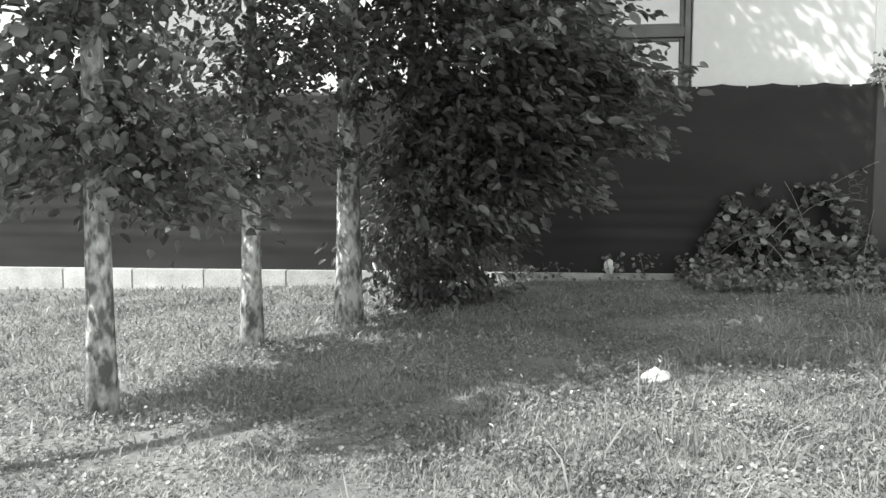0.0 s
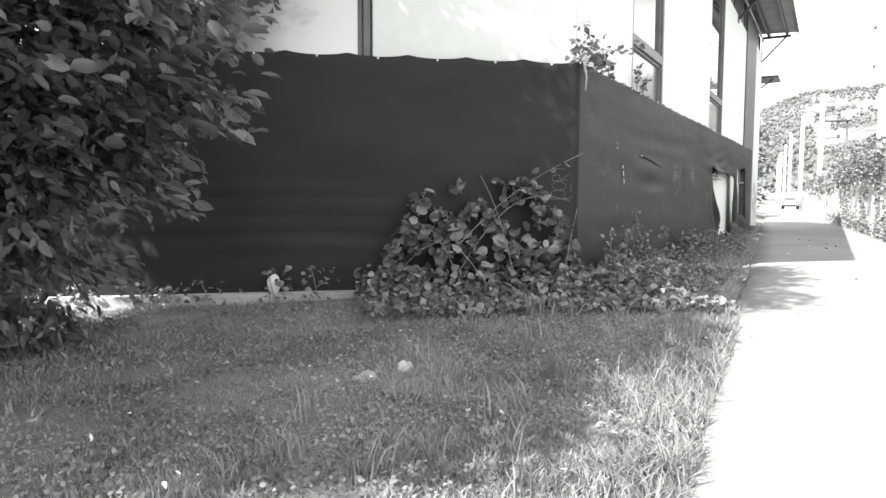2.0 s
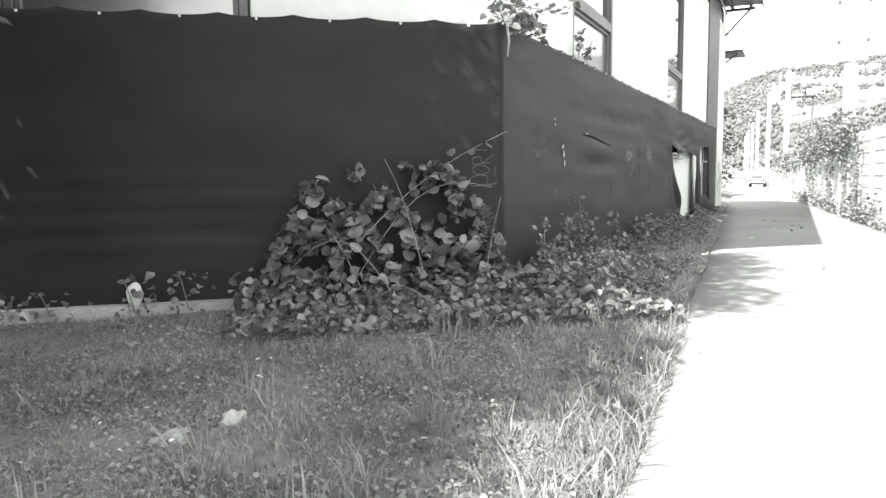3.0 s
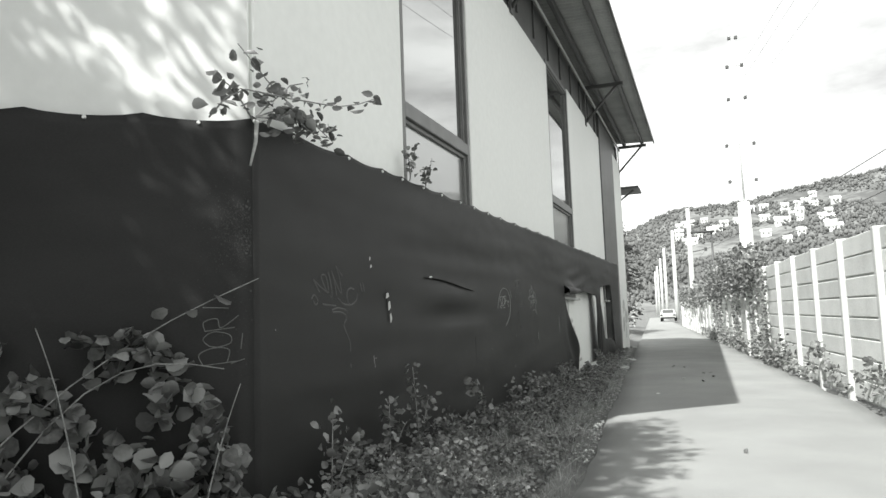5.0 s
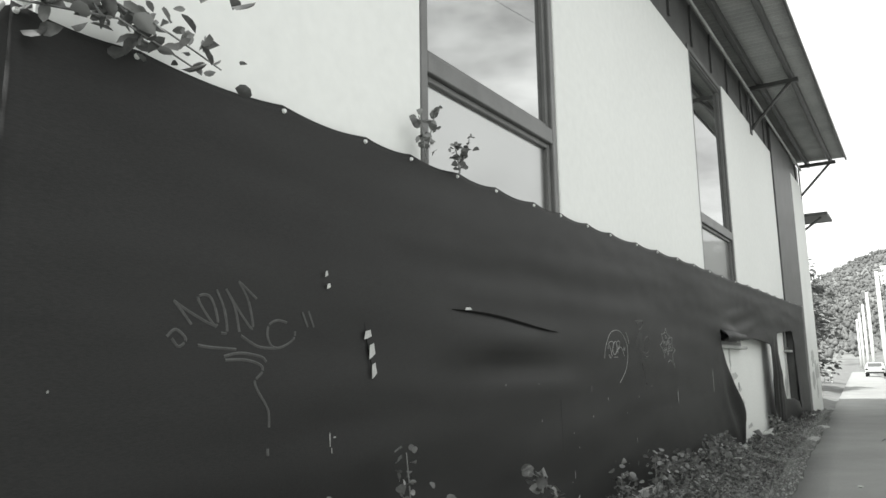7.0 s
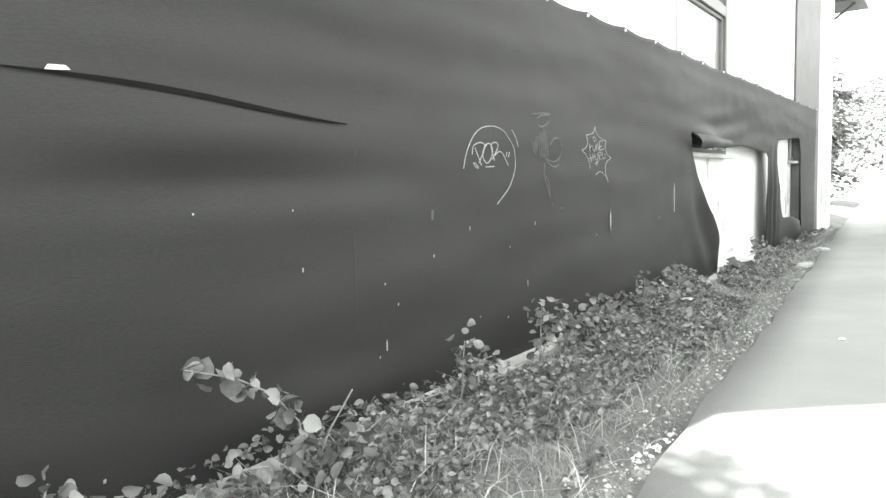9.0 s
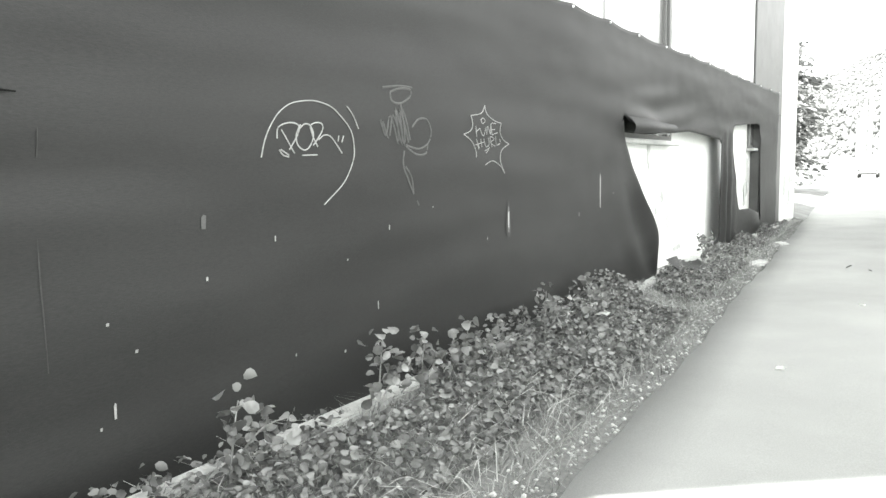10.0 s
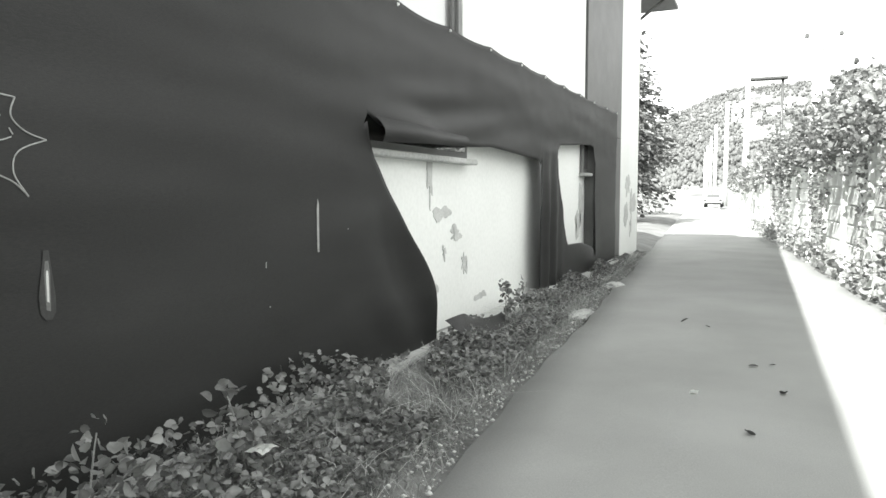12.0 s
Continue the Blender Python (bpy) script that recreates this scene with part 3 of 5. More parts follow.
# ---------------------------------------------------------------- marker drawings on the tarpaulin
def stroke(name, pts, r, mat, label, cloth_at=None, parent=None, front=Vector((0, -1, 0))):
    """A painted line on the cloth, smoothly through points given as metres along the hall and height."""
    p = np.array([pts[0], *pts, pts[-1]], float)
    path = []
    for a, b, c, d in zip(p, p[1:], p[2:], p[3:]):
        for t in (0, 0.2, 0.4, 0.6, 0.8):
            path.append(0.5 * (2 * b + (c - a) * t + (2 * a - 5 * b + 4 * c - d) * t * t + (3 * b - a - 3 * c + d) * t ** 3))
    path.append(p[-1])
    bm = bmesh.new()
    on_cloth = cloth_at or (lambda x, z: Vector((x, tarp_y(x, z), z)))
    tube(bm, [on_cloth(x, z) + front * (0.007 - r) for x, z in path], r, 6)
    return part(name, bm, mat, parent or tarp, label)


def drawing(strokes, x0, z0, sx, sz, r, mat, label):
    for pts in strokes:
        stroke("marker_line", [(x0 + sx * a, z0 + sz * b) for a, b in pts], r, mat, label)


ARC = [[(0.00, 0.46), (0.03, 0.60), (0.08, 0.73), (0.16, 0.86), (0.27, 0.95), (0.40, 0.99), (0.54, 1.00), (0.69, 0.96), (0.81, 0.86), (0.91, 0.74), (0.95, 0.60), (0.95, 0.47), (0.89, 0.32), (0.80, 0.18), (0.61, 0.00)],
    [(0.87, 0.98), (0.94, 0.89), (1.00, 0.76)]]
POR = [[(0.00, 0.51), (0.02, 0.82), (0.17, 0.96), (0.30, 0.90), (0.29, 0.64), (0.17, 0.20)],
    [(0.06, 0.76), (0.14, 0.48), (0.24, 0.11)],
    [(0.33, 0.93), (0.27, 0.64), (0.29, 0.35), (0.39, 0.20), (0.48, 0.35), (0.52, 0.66), (0.47, 0.91), (0.39, 0.95), (0.32, 0.82)],
    [(0.47, 0.87), (0.52, 0.58), (0.59, 0.31)],
    [(0.47, 0.91), (0.54, 1.00), (0.64, 0.99), (0.66, 0.82), (0.59, 0.55), (0.52, 0.34)],
    [(0.60, 0.51), (0.68, 0.65), (0.78, 0.63), (0.88, 0.41), (0.98, 0.13)],
    [(0.03, 0.20), (0.08, 0.05), (0.16, 0.00)],
    [(0.05, 0.21), (0.16, 0.05)],
    [(0.35, 0.05), (0.58, 0.07)],
    [(0.92, 0.66), (0.91, 0.48)],
    [(1.00, 0.66), (0.97, 0.46)]]
drawing(ARC, 17.87, 1.66, 0.76, 0.58, 0.0036, CHALK, "white marker arch round the letters")
drawing(POR, 17.98, 1.93, 0.52, 0.19, 0.0042, CHALK, "white marker letters")
# smaller letters P O R beside the corner on the end wall, written upwards
SMALL = [[(0.0, 0.1), (0.06, 0.95)], [(0.0, 0.1), (0.22, 0.0), (0.34, 0.35), (0.30, 0.75), (0.05, 0.7)], [(0.38, 0.25), (0.52, 0.1), (0.66, 0.35), (0.6, 0.75), (0.44, 0.8), (0.36, 0.5), (0.38, 0.25)],
         [(0.68, 0.15), (0.74, 0.9)], [(0.68, 0.15), (0.86, 0.12), (0.92, 0.45), (0.74, 0.55), (0.98, 1.0)], [(0.3, 1.05), (0.62, 1.1)], [(1.15, 0.1), (1.13, 0.75)], [(0.1, 1.15), (0.02, 0.8)]]
for pts in SMALL:
    stroke("marker_line", [(0.36 - 0.26 * b, 1.56 + 0.34 * a) for a, b in pts], 0.004, DRIP_MID, "thin marker letters", end_tarp, end_cloth, OUT)
# star-shaped web with scribbled letters
WEB = [[(0.47, 1.00), (0.50, 0.88), (0.65, 0.79), (0.81, 0.76)],
    [(0.81, 0.76), (0.78, 0.62), (0.86, 0.51), (1.00, 0.45)],
    [(1.00, 0.45), (0.82, 0.35), (0.78, 0.18), (0.86, 0.00)],
    [(0.86, 0.00), (0.76, 0.12), (0.59, 0.19), (0.42, 0.13)],
    [(0.47, 1.00), (0.38, 0.88), (0.15, 0.83)],
    [(0.15, 0.83), (0.18, 0.70), (0.13, 0.61), (0.00, 0.56)],
    [(0.00, 0.56), (0.16, 0.47), (0.24, 0.34), (0.24, 0.24)]]
SCRIBBLE = [[(0.21, 0.94), (0.30, 1.00), (0.38, 0.92), (0.27, 0.84), (0.21, 0.94)],
    [(0.01, 0.75), (0.05, 0.45)],
    [(0.01, 0.59), (0.17, 0.70)],
    [(0.17, 0.69), (0.30, 0.49), (0.40, 0.74)],
    [(0.43, 0.54), (0.47, 0.78), (0.58, 0.55), (0.59, 0.85)],
    [(0.65, 0.53), (0.61, 0.85), (0.82, 0.87)],
    [(0.63, 0.68), (0.77, 0.70)],
    [(0.65, 0.54), (0.87, 0.61)],
    [(0.03, 0.40), (0.14, 0.14)],
    [(0.20, 0.40), (0.24, 0.17)],
    [(0.00, 0.23), (0.34, 0.32)],
    [(0.32, 0.41), (0.39, 0.19), (0.52, 0.25), (0.49, 0.45)],
    [(0.64, 0.18), (0.56, 0.47), (0.73, 0.42), (0.59, 0.31), (0.77, 0.21)],
    [(0.79, 0.50), (0.83, 0.25), (0.98, 0.30)],
    [(0.34, 0.06), (0.54, 0.16)],
    [(0.39, 0.00), (0.50, 0.11)],
    [(0.07, 0.24), (0.12, 0.11)],
    [(0.96, 0.43), (1.00, 0.34)]]
drawing(WEB, 19.83, 1.81, 0.71, 0.53, 0.0034, CHALK, "white marker web")
drawing(SCRIBBLE, 20.00, 1.97, 0.39, 0.27, 0.0032, CHALK, "white marker scribble")
# faded loops
FADED = [[(0.19, 0.94), (0.23, 0.87), (0.39, 0.86), (0.57, 0.92), (0.59, 0.98), (0.38, 0.98), (0.19, 0.94)],
    [(0.05, 0.97), (0.38, 1.00), (0.62, 1.00)],
    [(0.39, 0.86), (0.41, 0.79)],
    [(0.00, 0.71), (0.10, 0.59), (0.18, 0.75), (0.35, 0.52), (0.28, 0.82), (0.47, 0.51), (0.41, 0.83), (0.57, 0.56)],
    [(0.04, 0.70), (0.16, 0.57), (0.23, 0.76), (0.42, 0.52), (0.36, 0.81), (0.54, 0.54)],
    [(0.60, 0.67), (0.73, 0.74), (0.91, 0.74), (1.00, 0.64), (0.94, 0.54), (0.74, 0.49), (0.49, 0.52)],
    [(0.49, 0.51), (0.69, 0.44), (0.89, 0.45), (0.94, 0.54)],
    [(0.46, 0.47), (0.43, 0.35), (0.52, 0.23), (0.64, 0.10)],
    [(0.47, 0.34), (0.59, 0.24), (0.64, 0.10)],
    [(0.71, 0.04), (0.75, 0.00)]]
drawing(FADED, 18.84, 1.61, 0.56, 0.78, 0.0085, CHALK_FAINT, "faded grey marker scribble")
NOTE = [[(0.03, 0.86), (0.08, 0.81), (0.14, 0.74)],
    [(0.03, 0.86), (0.16, 0.79), (0.29, 0.74), (0.29, 0.81), (0.24, 0.90), (0.17, 0.89), (0.22, 0.81), (0.29, 0.73)],
    [(0.28, 0.94), (0.34, 0.83), (0.36, 0.71), (0.32, 0.70)],
    [(0.34, 0.95), (0.41, 0.84), (0.44, 0.71)],
    [(0.34, 0.95), (0.42, 0.85), (0.53, 0.73), (0.50, 0.88), (0.42, 1.00)],
    [(0.42, 1.00), (0.55, 0.91)],
    [(0.78, 0.78), (0.71, 0.79), (0.65, 0.76), (0.64, 0.69), (0.68, 0.63), (0.75, 0.63), (0.84, 0.68), (0.85, 0.73)],
    [(0.90, 0.85), (0.95, 0.76)],
    [(0.95, 0.86), (1.00, 0.76)],
    [(0.18, 0.63), (0.25, 0.62), (0.42, 0.61)],
    [(0.45, 0.69), (0.57, 0.63), (0.70, 0.62)],
    [(0.34, 0.57), (0.45, 0.59), (0.59, 0.57), (0.63, 0.54)],
    [(0.35, 0.55), (0.49, 0.55), (0.59, 0.52), (0.60, 0.48), (0.55, 0.43), (0.57, 0.37), (0.64, 0.26), (0.65, 0.16)],
    [(0.64, 0.04), (0.64, 0.00)],
    [(0.00, 0.67), (0.05, 0.71), (0.11, 0.66), (0.07, 0.62), (0.03, 0.66)]]
drawing(NOTE, 12.53, 1.42, 0.95, 0.88, 0.0095, CHALK_FAINT, "faded grey marker scribble")


def speck(x, z, w, h, mat=CHALK, label="pale scuff"):
    flat_shape("scuff", [(x - w / 2, z - h / 2), (x + w * 0.3, z - h / 2), (x + w / 2, z + h * 0.4), (x, z + h / 2), (x - w * 0.45, z + h * 0.3)], mat, tarp, label, 0.007)


speck(22.57, 1.60, 0.03, 0.37)
for grow, mat in ((1.0, DRIP_EDGE), (0.66, DRIP_MID), (0.34, PEEL)):
    flat_shape("scuff", [(20.51 + grow * a, 1.36 + (0.4 + 0.6 * grow) * b) for a, b in ((-0.012, 0.22), (0.012, 0.22), (0.04, 0.02), (0.036, -0.05), (0.015, -0.08), (-0.015, -0.08), (-0.036, -0.05), (-0.04, 0.02))], mat, tarp, "pale spray drip", 0.007 + 0.003 * (1 - grow))
speck(17.50, 1.62, 0.03, 0.07, CHALK_FAINT)
for x, z, w, h in ((13.60, 1.46, 0.014, 0.10), (13.64, 1.47, 0.03, 0.012), (13.61, 1.40, 0.012, 0.04), (12.01, 1.78, 0.014, 0.014), (16.32, 1.38, 0.014, 0.03), (16.99, 0.84, 0.018, 0.09), (18.79, 1.0, 0.014, 0.07),
                   (19.42, 1.59, 0.014, 0.014), (17.95, 1.5, 0.014, 0.04), (18.52, 1.32, 0.018, 0.014), (18.06, 0.84, 0.014, 0.02), (21.99, 1.38, 0.016, 0.05), (20.17, 1.30, 0.014, 0.03)):
    speck(x, z, 0.75 * w, 0.8 * h)
for x, z, w, h in ((16.72, 1.35, 0.005, 0.55), (16.75, 1.98, 0.005, 0.12)):
    speck(x, z, w, h, DRIP_EDGE, "faint upright streak")
random.seed(11)
for k in range(16):
    x, z = random.uniform(12.0, 23.0), random.uniform(0.55, 1.75)
    if random.random() < 0.35:
        speck(x, z, 0.012, random.uniform(0.03, 0.07))
    else:
        speck(x, z, random.uniform(0.01, 0.022), random.uniform(0.008, 0.02))


def dust(centre_s, centre_z, ds, dz, n, mat):
    """Fine dust specks rubbed onto the end wall's cloth."""
    bm = bmesh.new()
    for _ in range(n):
        a, z = abs(random.gauss(centre_s, ds)) + 0.01, random.gauss(centre_z, dz)
        w = random.uniform(0.0012, 0.003) * (2 if random.random() < 0.1 else 1)
        c = end_tarp(a, z) + OUT * 0.006
        bm.faces.new([bm.verts.new(c + ALONG * p * w + Vector((0, 0, q * w * 1.6))) for p, q in ((-1, -1), (1, -0.7), (0.8, 1), (-0.9, 0.6))])
    part("dust", bm, mat, end_cloth, "pale dusty rub on the cloth")


dust(0.13, 2.5, 0.10, 0.17, 800, DRIP_EDGE)
dust(0.08, 2.42, 0.06, 0.12, 160, DRIP_EDGE)
dust(0.12, 1.85, 0.08, 0.2, 130, DRIP_EDGE)


# ---------------------------------------------------------------- concrete ledges
def ledge_run(label, place, length, step, y0, y1, z0, z1):
    t = thing("concrete_ledge", place(length / 2, 0, 0), label, "ledge")
    a, k = 0.0, 0
    while a < length:
        b = min(a + step * (0.9 + 0.2 * random.random()), length)
        bm = boxed((a + 0.004, y0, 0), (b - 0.004, y1, 1), 0.0)
        for v in bm.verts:
            g = place(v.co.x, v.co.y, 0)
            low, high = z0(g.x, g.y), z1(v.co.x)
            v.co = Vector((g.x, g.y, low + (high - low) * v.co.z))
        bmesh.ops.recalc_face_normals(bm, faces=bm.faces)
        bmesh.ops.bevel(bm, geom=bm.edges[:], offset=0.012, segments=2, affect="EDGES")
        part("concrete_block", bm, CONCRETE, t)
        a = b


random.seed(3)
ledge_run("pale weathered concrete ledge under the end wall", lambda a, b, z: END @ Vector((a, b, z)), 17.0, 1.3, -0.2, 0.17, lambda x, y: float(ground(x, y)) - 0.15, lambda a: 0.47 - 0.006 * a)
ledge_run("low pale concrete ledge along the hall", lambda a, b, z: Vector((11.9 + a, FACE - b, z)), 21.5, 2.4, -0.1, 0.16, lambda x, y: 0.2, lambda a: 0.44)


# ---------------------------------------------------------------- trees
def crown_points(lobes, clumps, leaves, spread, x, y, layered):
    """Leaf places along drooping sprays that fill the lobes unevenly, more on the outside; and each leaf's way."""
    vol = np.array([a[3] * a[4] * a[5] for a in lobes]) ** 0.75
    pick = RNG.choice(len(lobes), size=clumps, p=vol / vol.sum())
    L = np.array(lobes)[pick]
    d = unit(RNG.normal(size=(clumps, 3))) * RNG.uniform(0.2, 1.0, (clumps, 1)) ** 0.5
    c = L[:, :3] + d * L[:, 3:]
    keep = np.array([noise.noise((p[0] * 0.9, p[1] * 0.9, p[2] * layered)) > -0.27 for p in c])
    c = c[keep]
    n = len(c)
    way = unit(np.stack([c[:, 0] - x, c[:, 1] - y, np.full(n, -0.35)], 1) + RNG.normal(size=(n, 3)) * np.array([0.5, 0.5, 0.2]))
    along = RNG.uniform(-1, 1, (n, leaves, 1)) * spread * 1.7
    side = RNG.normal(size=(n, leaves, 3)) * np.array([spread * 0.36, spread * 0.36, spread * 0.22])
    pts = c[:, None] + way[:, None] * along + side
    pts[..., 2] -= 0.35 * along[..., 0] ** 2
    return c, pts.reshape(-1, 3), np.repeat(way, leaves, axis=0)


def tree(name, x, y, r, height, lobes, clumps, leaves, size, mat, bark, label, spread=0.22, lean=(0, 0), aspect=0.6, droop=0.25, limbs=26, clear=1.3, layered=0.9):
    z0 = float(ground(x, y)) - 0.05
    t = thing(name, (x, y, z0), label, "tree")
    bm = bmesh.new()
    pts, rad = [], []
    for k in range(12):
        a = k / 11
        wob = 0.05 * noise.noise((a * 3, x, y))
        pts.append((x + lean[0] * a + wob, y + lean[1] * a + 0.7 * wob, z0 + height * a))
        rad.append(r * (1.0 - 0.86 * a) * (1.2 if k == 0 else 1))
    tube(bm, pts, rad, 12)
    c, leafs, ways = crown_points(lobes, clumps, leaves, spread, x, y, layered)
    for q in c[:: max(1, len(c) // limbs)]:
        a = min(0.92, max(clear / height, (q[2] - z0 - 0.35 * math.hypot(q[0] - x, q[1] - y)) / height))
        s = Vector((x + lean[0] * a, y + lean[1] * a, z0 + height * a))
        e = Vector(q)
        m1 = s.lerp(e, 0.5) + Vector((0, 0, 0.12 * (e - s).length))
        rr = max(0.012, r * 0.34 * (1 - 0.7 * a))
        lb = bmesh.new()
        tube(lb, [s, m1, e], [rr, rr * 0.6, rr * 0.2], 6)
        part("branch", lb, bark, t, "", True)
    part("trunk", bm, bark, t, "", True)
    mesh_part("crown", leaf_mesh("crown", leafs, size, aspect, droop, 0.6, ways), mat, t)
    return t


tree("slim_tree", 1.72, 5.08, 0.10, 7.5, [(1.35, 5.3, 2.7, 1.0, 0.9, 1.1), (1.6, 5.1, 4.7, 1.5, 1.4, 2.0), (2.25, 5.0, 2.0, 0.65, 0.5, 0.55), (1.7, 5.1, 2.2, 0.5, 0.5, 0.7), (2.35, 4.9, 1.65, 0.75, 0.5, 0.4), (1.0, 5.3, 1.75, 0.7, 0.5, 0.45), (1.5, 4.25, 6.2, 1.2, 0.7, 0.8)], 650, 28, 0.10, LEAF, BARK, "slim young tree with pale blotched bark on the lawn", clear=1.2)
tree("slim_tree", 3.55, 6.25, 0.105, 8.5, [(3.4, 6.2, 3.6, 1.2, 1.0, 1.4), (3.7, 6.2, 6.0, 1.6, 1.6, 2.4), (3.1, 6.1, 2.1, 1.1, 0.6, 0.65), (4.0, 6.0, 1.9, 0.5, 0.5, 0.5), (2.8, 4.3, 5.3, 0.9, 0.7, 0.6)], 600, 28, 0.10, LEAF, BARK, "slim tree with a straight blotched trunk on the lawn", clear=1.3)
tree("slim_tree", 4.85, 6.4, 0.15, 10, [(4.8, 6.4, 5.0, 1.7, 1.6, 2.6), (5.0, 6.3, 7.6, 2.0, 2.0, 1.9), (4.5, 6.2, 2.9, 0.9, 0.7, 0.7)], 560, 28, 0.105, LEAF, BARK, "slim tree with pale grey bark beside the dense hornbeam", clear=1.5)
tree("hornbeam", 6.35, 6.9, 0.17, 10, [(6.2, 5.9, 4.8, 1.9, 2.1, 2.3), (5.9, 4.55, 2.6, 1.0, 1.3, 0.75), (6.3, 6.6, 1.0, 1.0, 0.9, 1.0), (5.8, 5.7, 7.2, 2.1, 2.2, 2.1), (6.0, 5.6, 2.1, 1.2, 1.2, 1.05), (6.35, 5.3, 1.8, 0.8, 0.9, 0.8), (5.4, 3.55, 2.55, 0.5, 0.5, 0.35), (5.0, 4.0, 3.0, 0.7, 0.6, 0.45),
     (4.6, 4.2, 6.4, 1.9, 1.4, 1.3), (3.5, 3.9, 5.6, 1.2, 1.0, 0.8), (7.2, 3.4, 9.2, 1.5, 0.8, 0.7), (5.5, 3.2, 8.8, 1.1, 0.7, 0.6), (8.7, 3.4, 9.5, 0.9, 0.6, 0.5), (3.4, 3.2, 5.3, 1.0, 0.8, 0.6), (4.3, 3.2, 6.3, 1.1, 0.7, 0.7), (7.6, 5.0, 8.7, 0.8, 0.7, 0.6)],
     3500, 26, 0.14, LEAF_DARK, BARK_DARK, "dense dark hornbeam whose low sprays reach over the lawn", 0.26, aspect=0.45, droop=0.5, limbs=60, clear=0.6, layered=1.8)
tree("lawn_tree", -3.6, 5.6, 0.14, 11, [(0.9, 5.3, 8.3, 2.7, 1.6, 0.9), (-1.4, 4.9, 9.6, 1.3, 0.9, 0.7), (-2.5, 5.2, 6.2, 0.9, 0.8, 0.5), (-1.0, 4.2, 8.6, 1.3, 0.7, 0.6)], 980, 28, 0.15, LEAF, BARK, "tall tree whose shade dapples lawn and path", 0.28, limbs=14, clear=5.5)
tree("far_tree", 55, 7.8, 0.25, 9, [(55, 7.6, 4.6, 3.2, 3.6, 3.4), (54, 6.6, 2.4, 2.2, 2.4, 1.8), (56, 8, 7.4, 1.6, 2.0, 2.0), (54, 6.3, 7.6, 1.3, 1.3, 2.6), (54.5, 5.7, 4.2, 1.2, 1.1, 2.2)], 640, 20, 0.28, LEAF, BARK, "leafy tree beyond the far end of the hall", 0.45)
tree("far_tree", 70, 10.5, 0.25, 9, [(70, 10, 4.6, 3.5, 3.6, 3.6)], 260, 20, 0.3, LEAF, BARK, "leafy tree beside the far bend of the path", 0.5)


# ---------------------------------------------------------------- brambles
def bramble(name, label, centres, size, canes, aspect=0.85, mat=None):
    t = thing(name, centres.mean(0) * np.array([1, 1, 0]) + np.array([0, 0, 0.3]), label, "bramble")
    mesh_part("leaves", leaf_mesh("leaves", centres, size, aspect, 0.15, 0.25), mat or BRAMBLE, t)
    for pts in canes:
        bm = bmesh.new()
        n = len(pts)
        tube(bm, pts, [0.0065 * (1 - 0.55 * k / n) for k in range(n)], 6)
        part("cane", bm, CANE, t, "", True)
    return t


def arch(a, b, lift, n=8):
    a, b = Vector(a), Vector(b)
    return [tuple(a.lerp(b, k / n) + Vector((0, 0, lift * math.sin(math.pi * k / n)))) for k in range(n + 1)]


